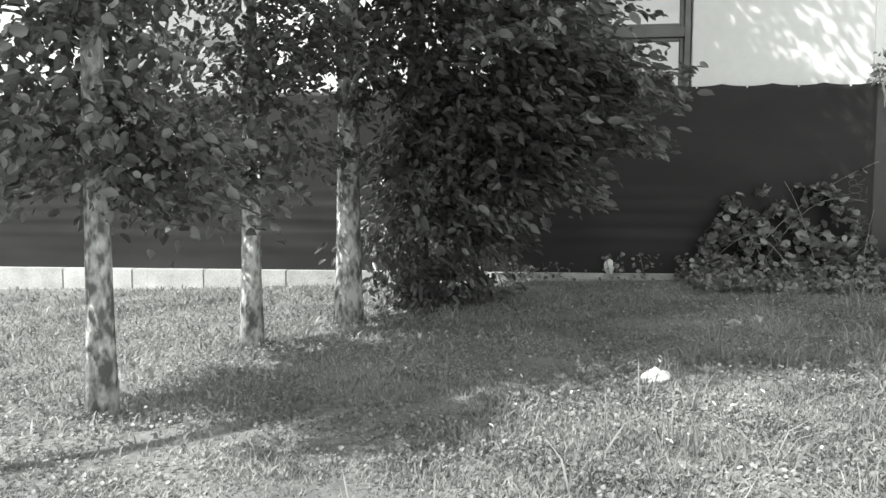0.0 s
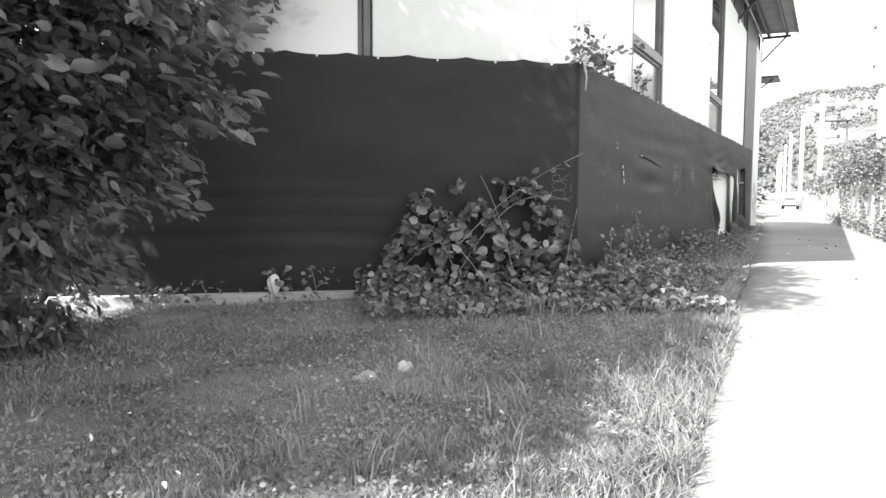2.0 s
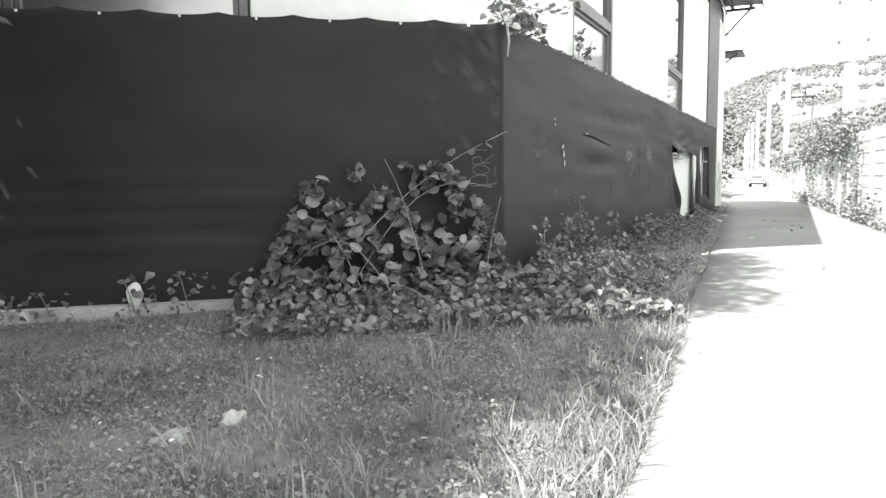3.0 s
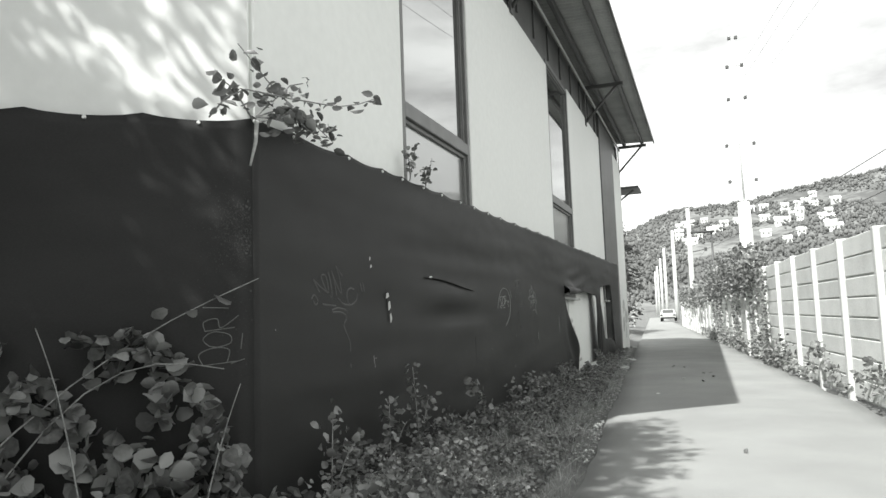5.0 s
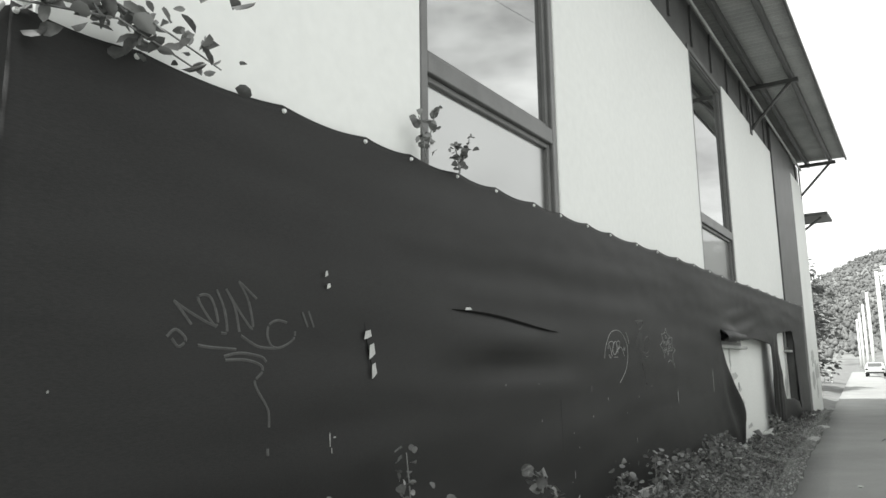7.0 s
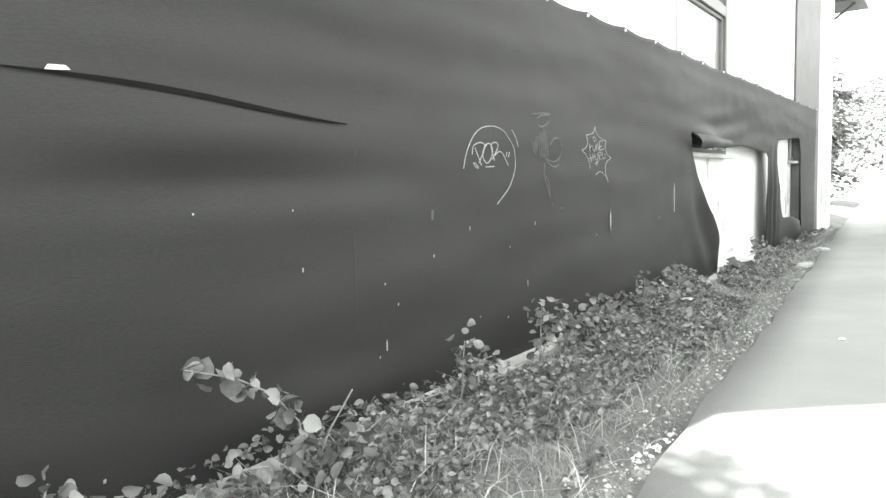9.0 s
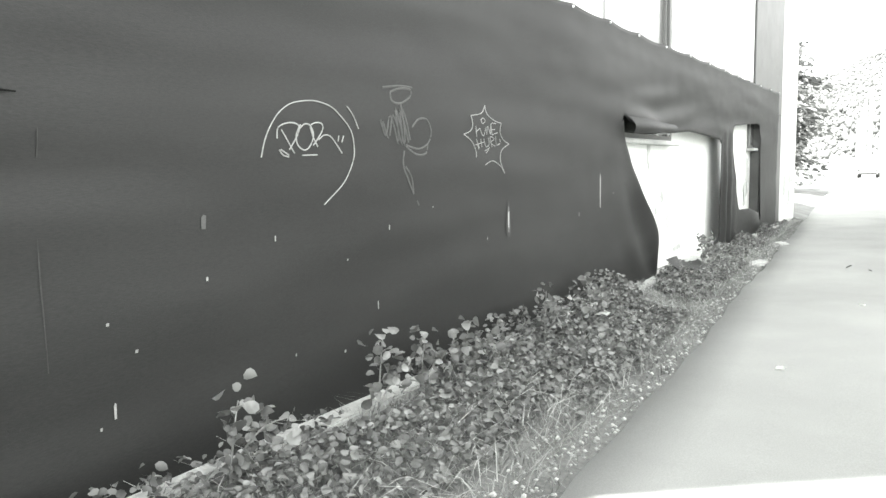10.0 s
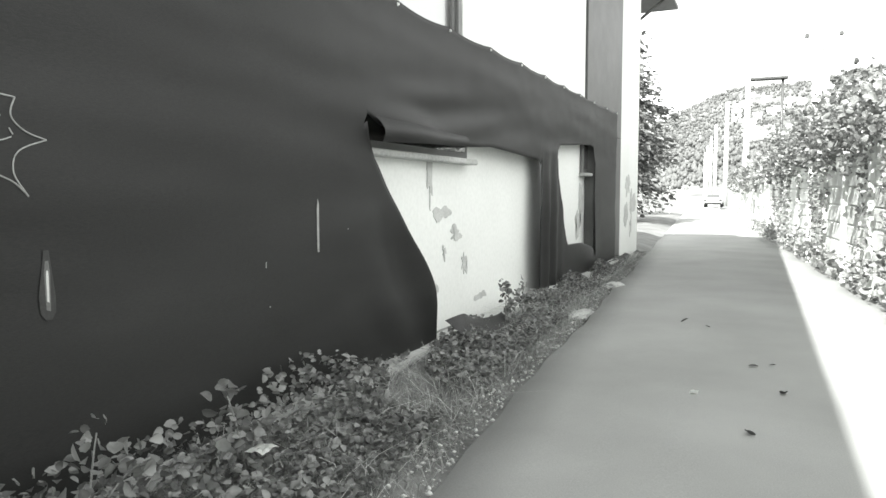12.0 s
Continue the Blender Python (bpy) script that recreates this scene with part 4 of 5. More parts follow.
def bramble_bush():
    n = 1700
    s = RNG.uniform(0.1, 2.6, n)
    top = np.interp(s, [0.0, 0.25, 0.5, 1.06, 2.1, 2.4, 2.6], [0.8, 1.3, 1.75, 1.9, 1.6, 1.0, 0.6])
    z = 0.32 + (top - 0.32) * RNG.uniform(0, 1, n) ** 0.85
    o = 0.08 + 0.5 * RNG.uniform(0.05, 1, n) * np.clip(1.25 - z / 2.0, 0.2, 1)
    keep = np.array([noise.noise((a * 3.4, b * 3.4, c * 1.0)) > -0.10 for a, b, c in zip(s, z, o)])
    s, z, o = s[keep], z[keep], o[keep]
    p = np.array([END @ Vector((a, c, b)) for a, b, c in zip(s, z, o)])
    E = lambda a, o, z: tuple(END @ Vector((a, o, z)))
    canes = [arch(E(2.2, 0.5, 0.35), E(-0.03, 0.10, 2.14), 0.25), arch(E(1.8, 0.4, 0.35), E(0.2, 0.3, 1.55), 0.5), arch(E(1.5, 0.5, 0.35), E(2.4, 0.2, 1.1), 0.5),
             arch(E(0.4, 0.6, 0.35), E(0.1, 0.3, 1.45), 0.1), arch(E(0.9, 0.6, 0.35), E(1.3, 0.2, 1.85), 0.2), arch(E(1.2, 0.7, 0.35), E(2.3, 0.5, 0.75), 0.5)]
    tip = np.array([canes[0][k] for k in (5, 6, 6, 7)]) + RNG.normal(size=(4, 3)) * 0.05
    bramble("bramble_bush", "bramble bush with round leaves climbing the end wall", np.concatenate([p, tip]), 0.135, canes)
    # spill of low leaves at its foot
    n = 2400
    s, o = RNG.uniform(-1.2, 2.8, n), RNG.uniform(0.15, 1.7, n)
    z = 0.43 + 0.34 * RNG.uniform(0, 1, n) ** 1.3 * np.clip(1.4 - o, 0.2, 1)
    p = np.array([END @ Vector((a, c, b)) for a, b, c in zip(s, z, o)])
    bramble("bramble_bush", "low bramble leaves spilling into the grass", p, 0.095, [arch(E(0.4, 0.5, 0.34), E(-0.6, 0.9, 0.40), 0.35), arch(E(1.6, 0.7, 0.34), E(0.9, 1.2, 0.36), 0.3)])
    for a, h, k in ((3.75, 0.30, 26), (3.25, 0.35, 34), (4.5, 0.2, 26), (5.2, 0.18, 40), (5.9, 0.16, 40), (6.4, 0.2, 30), (4.9, 0.12, 30)):
        q = np.array([END @ Vector((a + RNG.normal() * 0.13, 0.15 + abs(RNG.normal()) * 0.09, 0.42 + RNG.uniform(-0.06, h))) for _ in range(k)])
        bramble("ledge_weed", "small leafy weed growing on the concrete ledge", q, 0.075, [arch(E(a, 0.2, 0.4), E(a + 0.08, 0.22, 0.42 + h), 0.02)], mat=WEED)


def top_bramble():
    runs = [[(11.2, 2.86, 3.15), (11.33, 2.83, 3.31), (11.5, 2.8, 3.41), (11.88, 2.70, 3.44), (12.12, 2.62, 3.46), (12.33, 2.55, 3.48), (12.52, 2.47, 3.54), (12.68, 2.40, 3.62)],
            [(12.35, 2.82, 3.30), (12.05, 2.8, 3.45), (11.75, 2.8, 3.55), (11.6, 2.8, 3.62), (11.42, 2.8, 3.70)],
            [(11.7, 2.86, 3.28), (12.0, 2.78, 3.42), (12.35, 2.76, 3.36), (12.65, 2.78, 3.30)],
            [(11.7, 2.86, 3.28), (12.05, 2.8, 3.60), (12.2, 2.78, 3.66)],
            [(11.66, 2.86, 3.25), (11.42, 2.84, 3.40), (11.22, 2.82, 3.42)],
            [(11.7, 2.86, 3.28), (12.1, 2.76, 3.33), (12.5, 2.76, 3.24)]]
    pts = []
    for run in runs:
        for a, b in zip(run, run[1:]):
            for f in (0.3, 0.75):
                for _ in range(3):
                    pts.append(np.array(a) * (1 - f) + np.array(b) * f + RNG.normal(size=3) * np.array([0.05, 0.04, 0.035]))
    for _ in range(75):
        pts.append(np.array([12.15, 2.80, 3.36]) + RNG.normal(size=3) * np.array([0.24, 0.05, 0.075]))
    spray = bramble("bramble_spray", "bramble spray hanging over the tarpaulin's top edge", np.array(pts), 0.095, runs, aspect=0.6)
    bm = bmesh.new()
    tube(bm, [(11.68, 2.84, 3.24), (11.58, 2.78, 3.06), (11.49, 2.76, 2.88)], [0.016, 0.013, 0.008], 7)
    part("cane", bm, DRY, spray, "pale cut cane", True)
    for x, h in ((14.5, 0.42), (14.95, 0.3)):
        c = [arch((x, 2.88, 3.3), (x + 0.1, 2.84, 3.3 + h), 0.0), arch((x + 0.02, 2.88, 3.32), (x - 0.12, 2.84, 3.3 + h * 0.7), 0.03)]
        pts = np.array([np.array(p) + RNG.normal(size=3) * 0.028 for q in c for p in q[2:] for _ in range(3)])
        bramble("bramble_sprig", "thin leafy sprig rising behind the tarpaulin", pts, 0.06, c)


bramble_bush()
top_bramble()


# ---------------------------------------------------------------- weeds along the hall
def strip_weeds():
    n = 40000
    x = RNG.uniform(11.4, 37, n)
    near = RNG.uniform(0, 1, n)
    y = 2.86 - near ** 0.8 * (2.62 - path_left(x))
    dens = np.array([noise.noise((a * 0.8, b * 2.0, 4)) for a, b in zip(x, y)])
    keep = (dens > -0.3 + 0.5 * np.clip(near - 0.7, 0, 1)) & (near < 0.97)
    x, y, near, dens = x[keep], y[keep], near[keep], dens[keep]
    hump = np.clip(0.16 + 0.30 * dens, 0.04, 0.42) * np.clip(1.15 - near, 0.12, 1) * np.interp(x, [11, 15.5, 16.5, 19.3, 20, 22.5, 23.8, 24.3, 25.4, 26, 37], [1.2, 0.8, 0.5, 0.5, 0.75, 0.8, 0.65, 0.55, 0.5, 0.6, 0.5])
    z = ground(x, y) + 0.03 + hump * RNG.uniform(0.1, 1, len(x)) * 1.5
    me = leaf_mesh("weeds", np.stack([x, y, z], 1), 0.05, 0.75, 0.1, 0.4)
    tagged(mesh_part("weeds", me, WEED), "low leafy weeds along the foot of the tarpaulin", "weeds", kind="stuff")
    n = 34000
    x = RNG.uniform(11.2, 37, n)
    near = RNG.uniform(0, 1, n)
    y = 2.84 - near * (2.78 - path_left(x))
    keep = RNG.uniform(0, 1, n) > np.clip((near - 0.8) * 3, 0, 0.6)
    x, y = x[keep], y[keep]
    roots = np.stack([x, y, ground(x, y) - 0.02], 1)
    me = blade_mesh("weed_grass", roots, 0.085, 0.0035, 1.8)
    tagged(mesh_part("weed_grass", me, GRASS), "tufted grass among the weeds along the hall", "grass", kind="stuff")
    n = 4200
    x = RNG.uniform(11.5, 36, n)
    y = 2.8 - RNG.uniform(0, 1, n) * (2.6 - path_left(x))
    me = blade_mesh("dry_stalks", np.stack([x, y, ground(x, y)], 1), 0.15, 0.003, 3.0)
    tagged(mesh_part("dry_stalks", me, DRY), "dry straw stalks among the weeds", "stalks", kind="stuff")


strip_weeds()


def shoot(x, y, h, leaning=0.0):
    z = float(ground(x, y))
    c = [arch((x, y, z), (x + leaning, y + 0.03, z + h), 0.05), arch((x, y, z + 0.1), (x + leaning + 0.18, y - 0.06, z + h * 0.7), 0.06)]
    pts = np.array([np.array(p) + RNG.normal(size=3) * 0.045 for q in c for p in q[2:] for _ in range(5)])
    bramble("bramble_shoot", "upright bramble shoot in front of the tarpaulin", pts, 0.066, c)


for x, y, h, l in ((12.2, 2.6, 0.75, 0.1), (12.7, 2.7, 0.5, -0.05), (13.4, 2.68, 0.7, 0.06), (14.15, 2.7, 0.95, -0.08), (14.75, 2.65, 0.4, 0.1), (17.3, 2.6, 0.42, 0.1), (18.35, 2.6, 0.5, 0.1), (18.75, 2.6, 0.42, 0.12), (19.2, 2.55, 0.42, 0.1),
                   (20.3, 2.5, 0.5, 0.1), (21.2, 2.45, 0.48, -0.1), (25.6, 2.6, 0.5, 0.1), (26.2, 2.6, 0.42, 0.1)):
    shoot(x, y, h, l)


def leaning_cane():
    """A leafy cane that arches along the tarpaulin, with a bare stalk beside it."""
    runs = [[(16.0, 2.6, 0.38), (15.95, 2.6, 0.72), (15.8, 2.6, 0.89), (15.6, 2.6, 1.01), (15.36, 2.6, 1.10)],
            [(15.95, 2.55, 0.40), (16.12, 2.58, 0.62), (16.32, 2.6, 0.78)],
            [(15.98, 2.5, 0.38), (15.75, 2.5, 0.60), (15.55, 2.52, 0.64)],
            [(16.0, 2.5, 0.42), (16.25, 2.5, 0.56), (16.45, 2.52, 0.61)]]
    pts = []
    for a, b in zip(runs[0], runs[0][1:]):
        for f in (0.2, 0.5, 0.85):
            for _ in range(4):
                pts.append(np.array(a) * (1 - f) + np.array(b) * f + RNG.normal(size=3) * 0.035)
    for _ in range(90):
        pts.append(np.array([15.95, 2.5, 0.53]) + RNG.normal(size=3) * np.array([0.2, 0.08, 0.09]))
    bramble("bramble_shoot", "arching bramble cane leaning along the tarpaulin", np.array(pts), 0.085, runs)


leaning_cane()


# ---------------------------------------------------------------- lawn grass
def lawn():
    def inside(x, y, m=0.0):
        d = (x - CORNER.x) * OUT.x + (y - CORNER.y) * OUT.y
        return (y > path_left(x) - 0.02) & (d > 0.22 + m) & ~((x > 11.5) & (y > 2.7))
    n = 230000
    x = RNG.uniform(0, 1, n) ** 0.8 * 13.5 - 1.0
    y = RNG.uniform(0, 1, n) ** 1.25 * 12.0 + 0.1
    x = np.concatenate([x, RNG.uniform(0.5, 7.0, 90000)])
    y = np.concatenate([y, RNG.uniform(0.3, 3.8, 90000)])
    k = inside(x, y)
    x, y = x[k], y[k]
    tuft = np.array([noise.noise((a * 2.2, b * 2.2, 0)) for a, b in zip(x, y)])
    edge = np.exp(-((y - path_left(x)) / 0.5) ** 2)
    k = RNG.uniform(0, 1, len(x)) < 0.72 + 0.6 * tuft
    x, y, tuft, edge = x[k], y[k], tuft[k], edge[k]
    h = 0.046 + 0.03 * tuft + 0.10 * edge * (0.5 + 0.5 * np.sin(x * 3.1) ** 2)
    me = blade_mesh("grass", np.stack([x, y, ground(x, y) - 0.01], 1), h, 0.0055, 0.9)
    tagged(mesh_part("grass", me, GRASS), "short rough lawn grass before the end wall", "grass", kind="stuff")
    n = 80000
    x = RNG.uniform(0, 1, n) ** 0.9 * 13.0 - 1.0
    y = RNG.uniform(0, 1, n) ** 1.25 * 9.0 + 0.2
    k = inside(x, y, 0.1)
    x, y = x[k], y[k]
    k = np.array([noise.noise((a * 1.3, b * 1.3, 7)) for a, b in zip(x, y)]) > -0.12
    x, y = x[k], y[k]
    me = leaf_mesh("clover", np.stack([x, y, ground(x, y) + RNG.uniform(0.01, 0.06, len(x))], 1), 0.027, 0.9, 0.0, 0.7)
    tagged(mesh_part("clover", me, GRASS), "small clover leaves in the lawn", "clover", kind="stuff")
    c = RNG.uniform(0, 1, (90, 2))
    cx = 1.5 + c[:, 0] * 9.5
    cy = path_left(cx) + 0.08 + c[:, 1] ** 2 * 2.2
    x = np.repeat(cx, 16) + RNG.normal(size=90 * 16) * 0.05
    y = np.repeat(cy, 16) + RNG.normal(size=90 * 16) * 0.05
    k = inside(x, y)
    x, y = x[k], y[k]
    me = blade_mesh("tall_grass", np.stack([x, y, ground(x, y)], 1), 0.24, 0.005, 0.9)
    tagged(mesh_part("tall_grass", me, GRASS), "taller grass tufts along the path's edge", "grass", kind="stuff")
    # far lawn and verges, wider blades
    n = 26000
    x = RNG.uniform(-14, 8, n)
    y = RNG.uniform(4, 18, n)
    k = inside(x, y)
    x, y = x[k], y[k]
    me = blade_mesh("far_grass", np.stack([x, y, ground(x, y) - 0.01], 1), 0.09, 0.012, 0.9)
    tagged(mesh_part("far_grass", me, GRASS), "lawn grass further off by the end wall", "grass", kind="stuff")


lawn()


def flecks():
    n = 90
    x = RNG.uniform(1.5, 11, n)
    y = path_left(x) + 0.1 + RNG.uniform(0, 1, n) * 4.5
    k = (x - CORNER.x) * OUT.x + (y - CORNER.y) * OUT.y > 0.3
    me = leaf_mesh("dry_leaves", np.stack([x, y, ground(x, y) + 0.06], 1)[k], 0.045, 0.5, 0.0, 0.85)
    tagged(mesh_part("dry_leaves", me, WHITE), "small pale dry leaves scattered in the lawn", "leaves", kind="stuff")


flecks()


def pebbles():
    n = 3000
    x = RNG.uniform(15, 36, n)
    y = path_left(x) + 0.02 + np.abs(RNG.normal(size=n)) * 0.16
    r = 0.005 + 0.018 * RNG.uniform(0, 1, n) ** 2.5
    base = np.array([(1, 0, 0), (-1, 0, 0), (0, 1, 0), (0, -1, 0), (0, 0, 0.7), (0, 0, -0.7)], float)
    v = base[None] * r[:, None, None] * RNG.uniform(0.7, 1.3, (n, 6, 1))
    a = RNG.uniform(0, 6.28, n)
    ca, sa = np.cos(a)[:, None], np.sin(a)[:, None]
    v = np.stack([v[..., 0] * ca - v[..., 1] * sa, v[..., 0] * sa + v[..., 1] * ca, v[..., 2]], -1)
    v += np.stack([x, y, ground(x, y) + 0.012 + r * 0.3], 1)[:, None]
    f = np.array([(0, 2, 4), (2, 1, 4), (1, 3, 4), (3, 0, 4), (2, 0, 5), (1, 2, 5), (3, 1, 5), (0, 3, 5)])
    faces = (np.arange(n)[:, None, None] * 6 + f[None]).reshape(-1, 3)
    tagged(mesh_part("gravel", array_mesh("gravel", v.reshape(-1, 3), faces), GRAVEL), "pale gravel along the asphalt's edge", "gravel", kind="stuff")


pebbles()


# ---------------------------------------------------------------- loose things on the ground
def lump(name, x, y, z, sx, sy, sz, mat, label, category, seed, group=""):
    bm = bmesh.new()
    bmesh.ops.create_icosphere(bm, subdivisions=3, radius=1)
    for v in bm.verts:
        d = 1 + (0.15 if seed == 0.2 else 0.5) * noise.noise(v.co * 1.6 + Vector((seed, 0, 0))) + (0.03 if seed == 0.2 else 0.2) * noise.noise(v.co * 4.5)
        v.co = Vector((x + sx * v.co.x * d, y + sy * v.co.y * d, z + sz * v.co.z * d))
    ob = part(name, bm, mat, None, "", True)
    tagged(ob, label, category, group)


lump("white_stone", 4.9, 2.62, 0.19, 0.13, 0.08, 0.055, WHITE, "large pale stone lying in the lawn", "stone", 1)
p = END @ Vector((3.76, 0.10, 0.55))
lump("round_stone", p.x, p.y, p.z, 0.075, 0.075, 0.12, WHITE, "white egg-shaped stone on the concrete ledge", "stone", 0.2)
lump("flat_stone", 7.2, 3.0, 0.27, 0.12, 0.07, 0.045, CONCRETE, "flat grey stone sunk in the lawn", "stone", 3, "flat stones in the lawn")
lump("flat_stone", 7.55, 2.9, 0.285, 0.09, 0.05, 0.045, CONCRETE, "small flat grey stone sunk in the lawn", "stone", 4, "flat stones in the lawn")


def scrap(x, y, z, w, d, label, seed):
    bm = bmesh.new()
    n = 5
    g = [[bm.verts.new((x + w * (i / n - 0.5) + 0.1 * w * noise.noise((i, j, seed)), y + d * (j / n - 0.5), z + 0.25 * w * abs(noise.noise((i * 0.8, j * 0.8, seed))))) for j in range(n + 1)] for i in range(n + 1)]
    for i in range(n):
        for j in range(n):
            bm.faces.new((g[i][j], g[i + 1][j], g[i + 1][j + 1], g[i][j + 1]))
    bmesh.ops.solidify(bm, geom=bm.faces[:], thickness=0.003)
    tagged(part("paper_scrap", bm, WHITE, None), label, "litter")


scrap(21.2, 2.36, 0.56, 0.13, 0.11, "crumpled white paper in the weeds", 2)
scrap(21.0, 0.90, 0.325, 0.10, 0.06, "flat white scrap on the asphalt", 5)
scrap(23.95, 0.55, 0.335, 0.09, 0.06, "flat white scrap on the asphalt", 8)
for k, (x, y) in enumerate(((24.95, 0.15), (24.15, -0.06), (26.7, 0.62), (23.1, 0.16), (25.05, 0.0), (27.0, 0.9), (15.6, -0.3))):
    me = leaf_mesh("fallen_leaf", np.array([[x, y, 0.35]]), 0.09, 0.6, 0.0, 0.97)
    tagged(mesh_part("fallen_leaf", me, BARK_DARK), "dry fallen leaf on the asphalt", "leaf", "fallen leaves")
for k, (x, y) in enumerate(((27.2, 2.15), (30.2, 2.3))):
    lump("flat_stone", x, y, 0.305, 0.32, 0.13, 0.04, CONCRETE, "flat broken slab at the path's edge", "stone", 7 + k, "slabs at the path's edge")


# ---------------------------------------------------------------- slab fence across the path
def slab_fence():
    fence = thing("slab_fence", (35, fence_y(35), 0.35), "pale concrete slab fence with upright posts and creepers", "fence")
    post = boxed((-0.07, -0.08, -0.15), (0.07, 0.10, 2.63), 0.015)
    pm = bpy.data.meshes.new("post")
    post.to_mesh(pm)
    post.free()
    pm.materials.append(SLAB)
    turn = math.atan(0.08)
    step = 1.95
    bm = boxed((0.075, -0.025, 0.026), (step - 0.075, 0.025, 0.322), 0.010)
    box(bm, (0.076, -0.02, 0.0), (step - 0.076, -0.008, 0.03))
    sm = bpy.data.meshes.new("slab")
    bm.to_mesh(sm)
    bm.free()
    sm.materials.append(SLAB)
    inv = Matrix.Translation((35, fence_y(35), 0.35)).inverted()
    k, x = 0, 13.2
    while x < 74:
        y = fence_y(x)
        z = 0.27
        for name, me, dz in [("post", pm, 0)] + [("slab", sm, 0.01 + q * 0.325) for q in range(8)]:
            o = new(name, me)
            o.parent = fence
            o.matrix_parent_inverse = inv
            o.matrix_basis = pose(x, y, z + dz, 0, random.uniform(-0.25, 0.25), math.degrees(turn))
        x += step
    return fence


random.seed(9)
slab_fence()


def creepers():
    for x0, x1, n, h0, h1, size in ((29.5, 44, 6500, 2.3, 3.5, 0.12), (44, 70, 2000, 2.1, 2.9, 0.2), (14, 29, 900, 0.3, 0.85, 0.10), (26, 50, 900, 0.3, 0.8, 0.12)):
        x = RNG.uniform(x0, x1, n)
        hang = RNG.uniform(0, 1, n)
        bumps = np.array([noise.noise((a * 0.6, 2, 1)) for a in x])
        hi = h1 + 0.55 * bumps if h1 > 1.5 else h1 + 0.5 * bumps
        z = (h0 if h1 < 1.5 else h0 + 0.3 * np.sin(x * 4)) + (hi - h0) * hang ** 0.8
        thick = 0.5 if h1 > 1.5 else 0.22
        y = fence_y(x) + 0.08 + (RNG.uniform(-0.6, 0.7, n) * thick if h1 > 1.5 else RNG.uniform(0, 1, n) * thick)
        keep = np.array([noise.noise((a * 1.4, b * 1.6, 0)) > -0.2 for a, b in zip(x, z)])
        me = leaf_mesh("creeper", np.stack([x, y, z], 1)[keep], size, 0.8, 0.3, 0.2)
        tagged(mesh_part("creeper", me, CREEPER), "leafy creeper hanging over the slab fence" if h1 > 1.5 else "weeds at the foot of the slab fence", "creeper", kind="stuff")
    # single strands down the slabs
    n = 1400
    sx = np.repeat(RNG.uniform(27, 44, 35), 40) + RNG.normal(size=n) * 0.09
    z = RNG.uniform(0.5, 2.8, n)
    me = leaf_mesh("creeper", np.stack([sx + 0.1 * np.sin(z * 4), fence_y(sx) + 0.16 + RNG.uniform(-0.03, 0.06, n), z], 1), 0.09, 0.8, 0.4, 0.2)
    tagged(mesh_part("creeper", me, CREEPER), "thin creeper strands down the slabs", "creeper", kind="stuff")


creepers()


# ---------------------------------------------------------------- masts, lamp, car, hills
def lamp_post():
    x, y = 43.6, -0.45
    t = thing("street_lamp", (x, y, 0.4), "slim dark street lamp post with a flat head beside the fence", "street lamp")
    bm = bmesh.new()
    tube(bm, [(x, y, 0.3), (x, y, 3), (x, y, 5.45)], [0.07, 0.055, 0.04], 10)
    part("pole", bm, STEEL, t, "", True)
    part("lamp_head", boxed((x - 0.14, y - 0.15, 5.40), (x + 0.14, y + 0.95, 5.50), 0.03), STEEL, t)


lamp_post()


def mast(x, y, h, r):
    t = thing("catenary_mast", (x, y, 0.2), "white tapered railway mast with bracket arms", "mast", "railway masts")
    bm = bmesh.new()
    tube(bm, [(x, y, 0), (x, y, h / 2), (x, y, h)], [r, r * 0.8, r * 0.6], 10)
    part("pole", bm, MAST, t, "", True)
    for z, l in ((h * 0.86, -1.0), (h * 0.62, -1.6), (h * 0.5, -1.6)):
        bm = bmesh.new()
        tube(bm, [(x, y, z), (x, y + l, z + 0.25)], 0.05, 6)
        part("arm", bm, STEEL, t)
        part("insulator", boxed((x - 0.1, y + l - 0.15, z + 0.05), (x + 0.1, y + l + 0.15, z + 0.45), 0.03), STEEL, t)


MASTS = ((89.8, 1.3, 12.8, 0.32), (112, 3.9, 12.8, 0.32), (142, 6.7, 12.8, 0.32), (168, 8.9, 12.8, 0.32), (196, 11.3, 12.8, 0.32), (224, 13.7, 12.8, 0.32))
for x, y, h, r in MASTS:
    mast(x, y, h, r)

pylon = thing("power_pylon", (79.5, -4.0, 0.2), "tall white tubular power pylon with thin cross arms", "pylon")
bm = bmesh.new()
tube(bm, [(79.5, -4.0, 0), (79.5, -3.9, 11.6)], [0.74, 0.53], 14)
part("pole", bm, MAST, pylon, "", True)
bm = bmesh.new()
tube(bm, [(79.5, -4.0, 11.6), (79.5, -3.8, 20), (79.5, -3.7, 28)], [0.10, 0.07, 0.05], 8)
part("upper_pole", bm, MAST, pylon, "", True)
for z, w in ((13.7, 1.15), (17.2, 1.2), (21.7, 0.75), (24.9, 0.65), (27.7, 0.3)):
    bm = bmesh.new()
    tube(bm, [(79.5, -4.0 - w, z), (79.5, -4.0 + w, z)], 0.05, 6)
    arm = part("cross_arm", bm, MAST, pylon)
    for q in (-w, w):
        part("insulator", boxed((79.35, -4.0 + q - 0.14, z - 0.2), (79.65, -4.0 + q + 0.14, z + 0.1), 0.03), STEEL, arm)


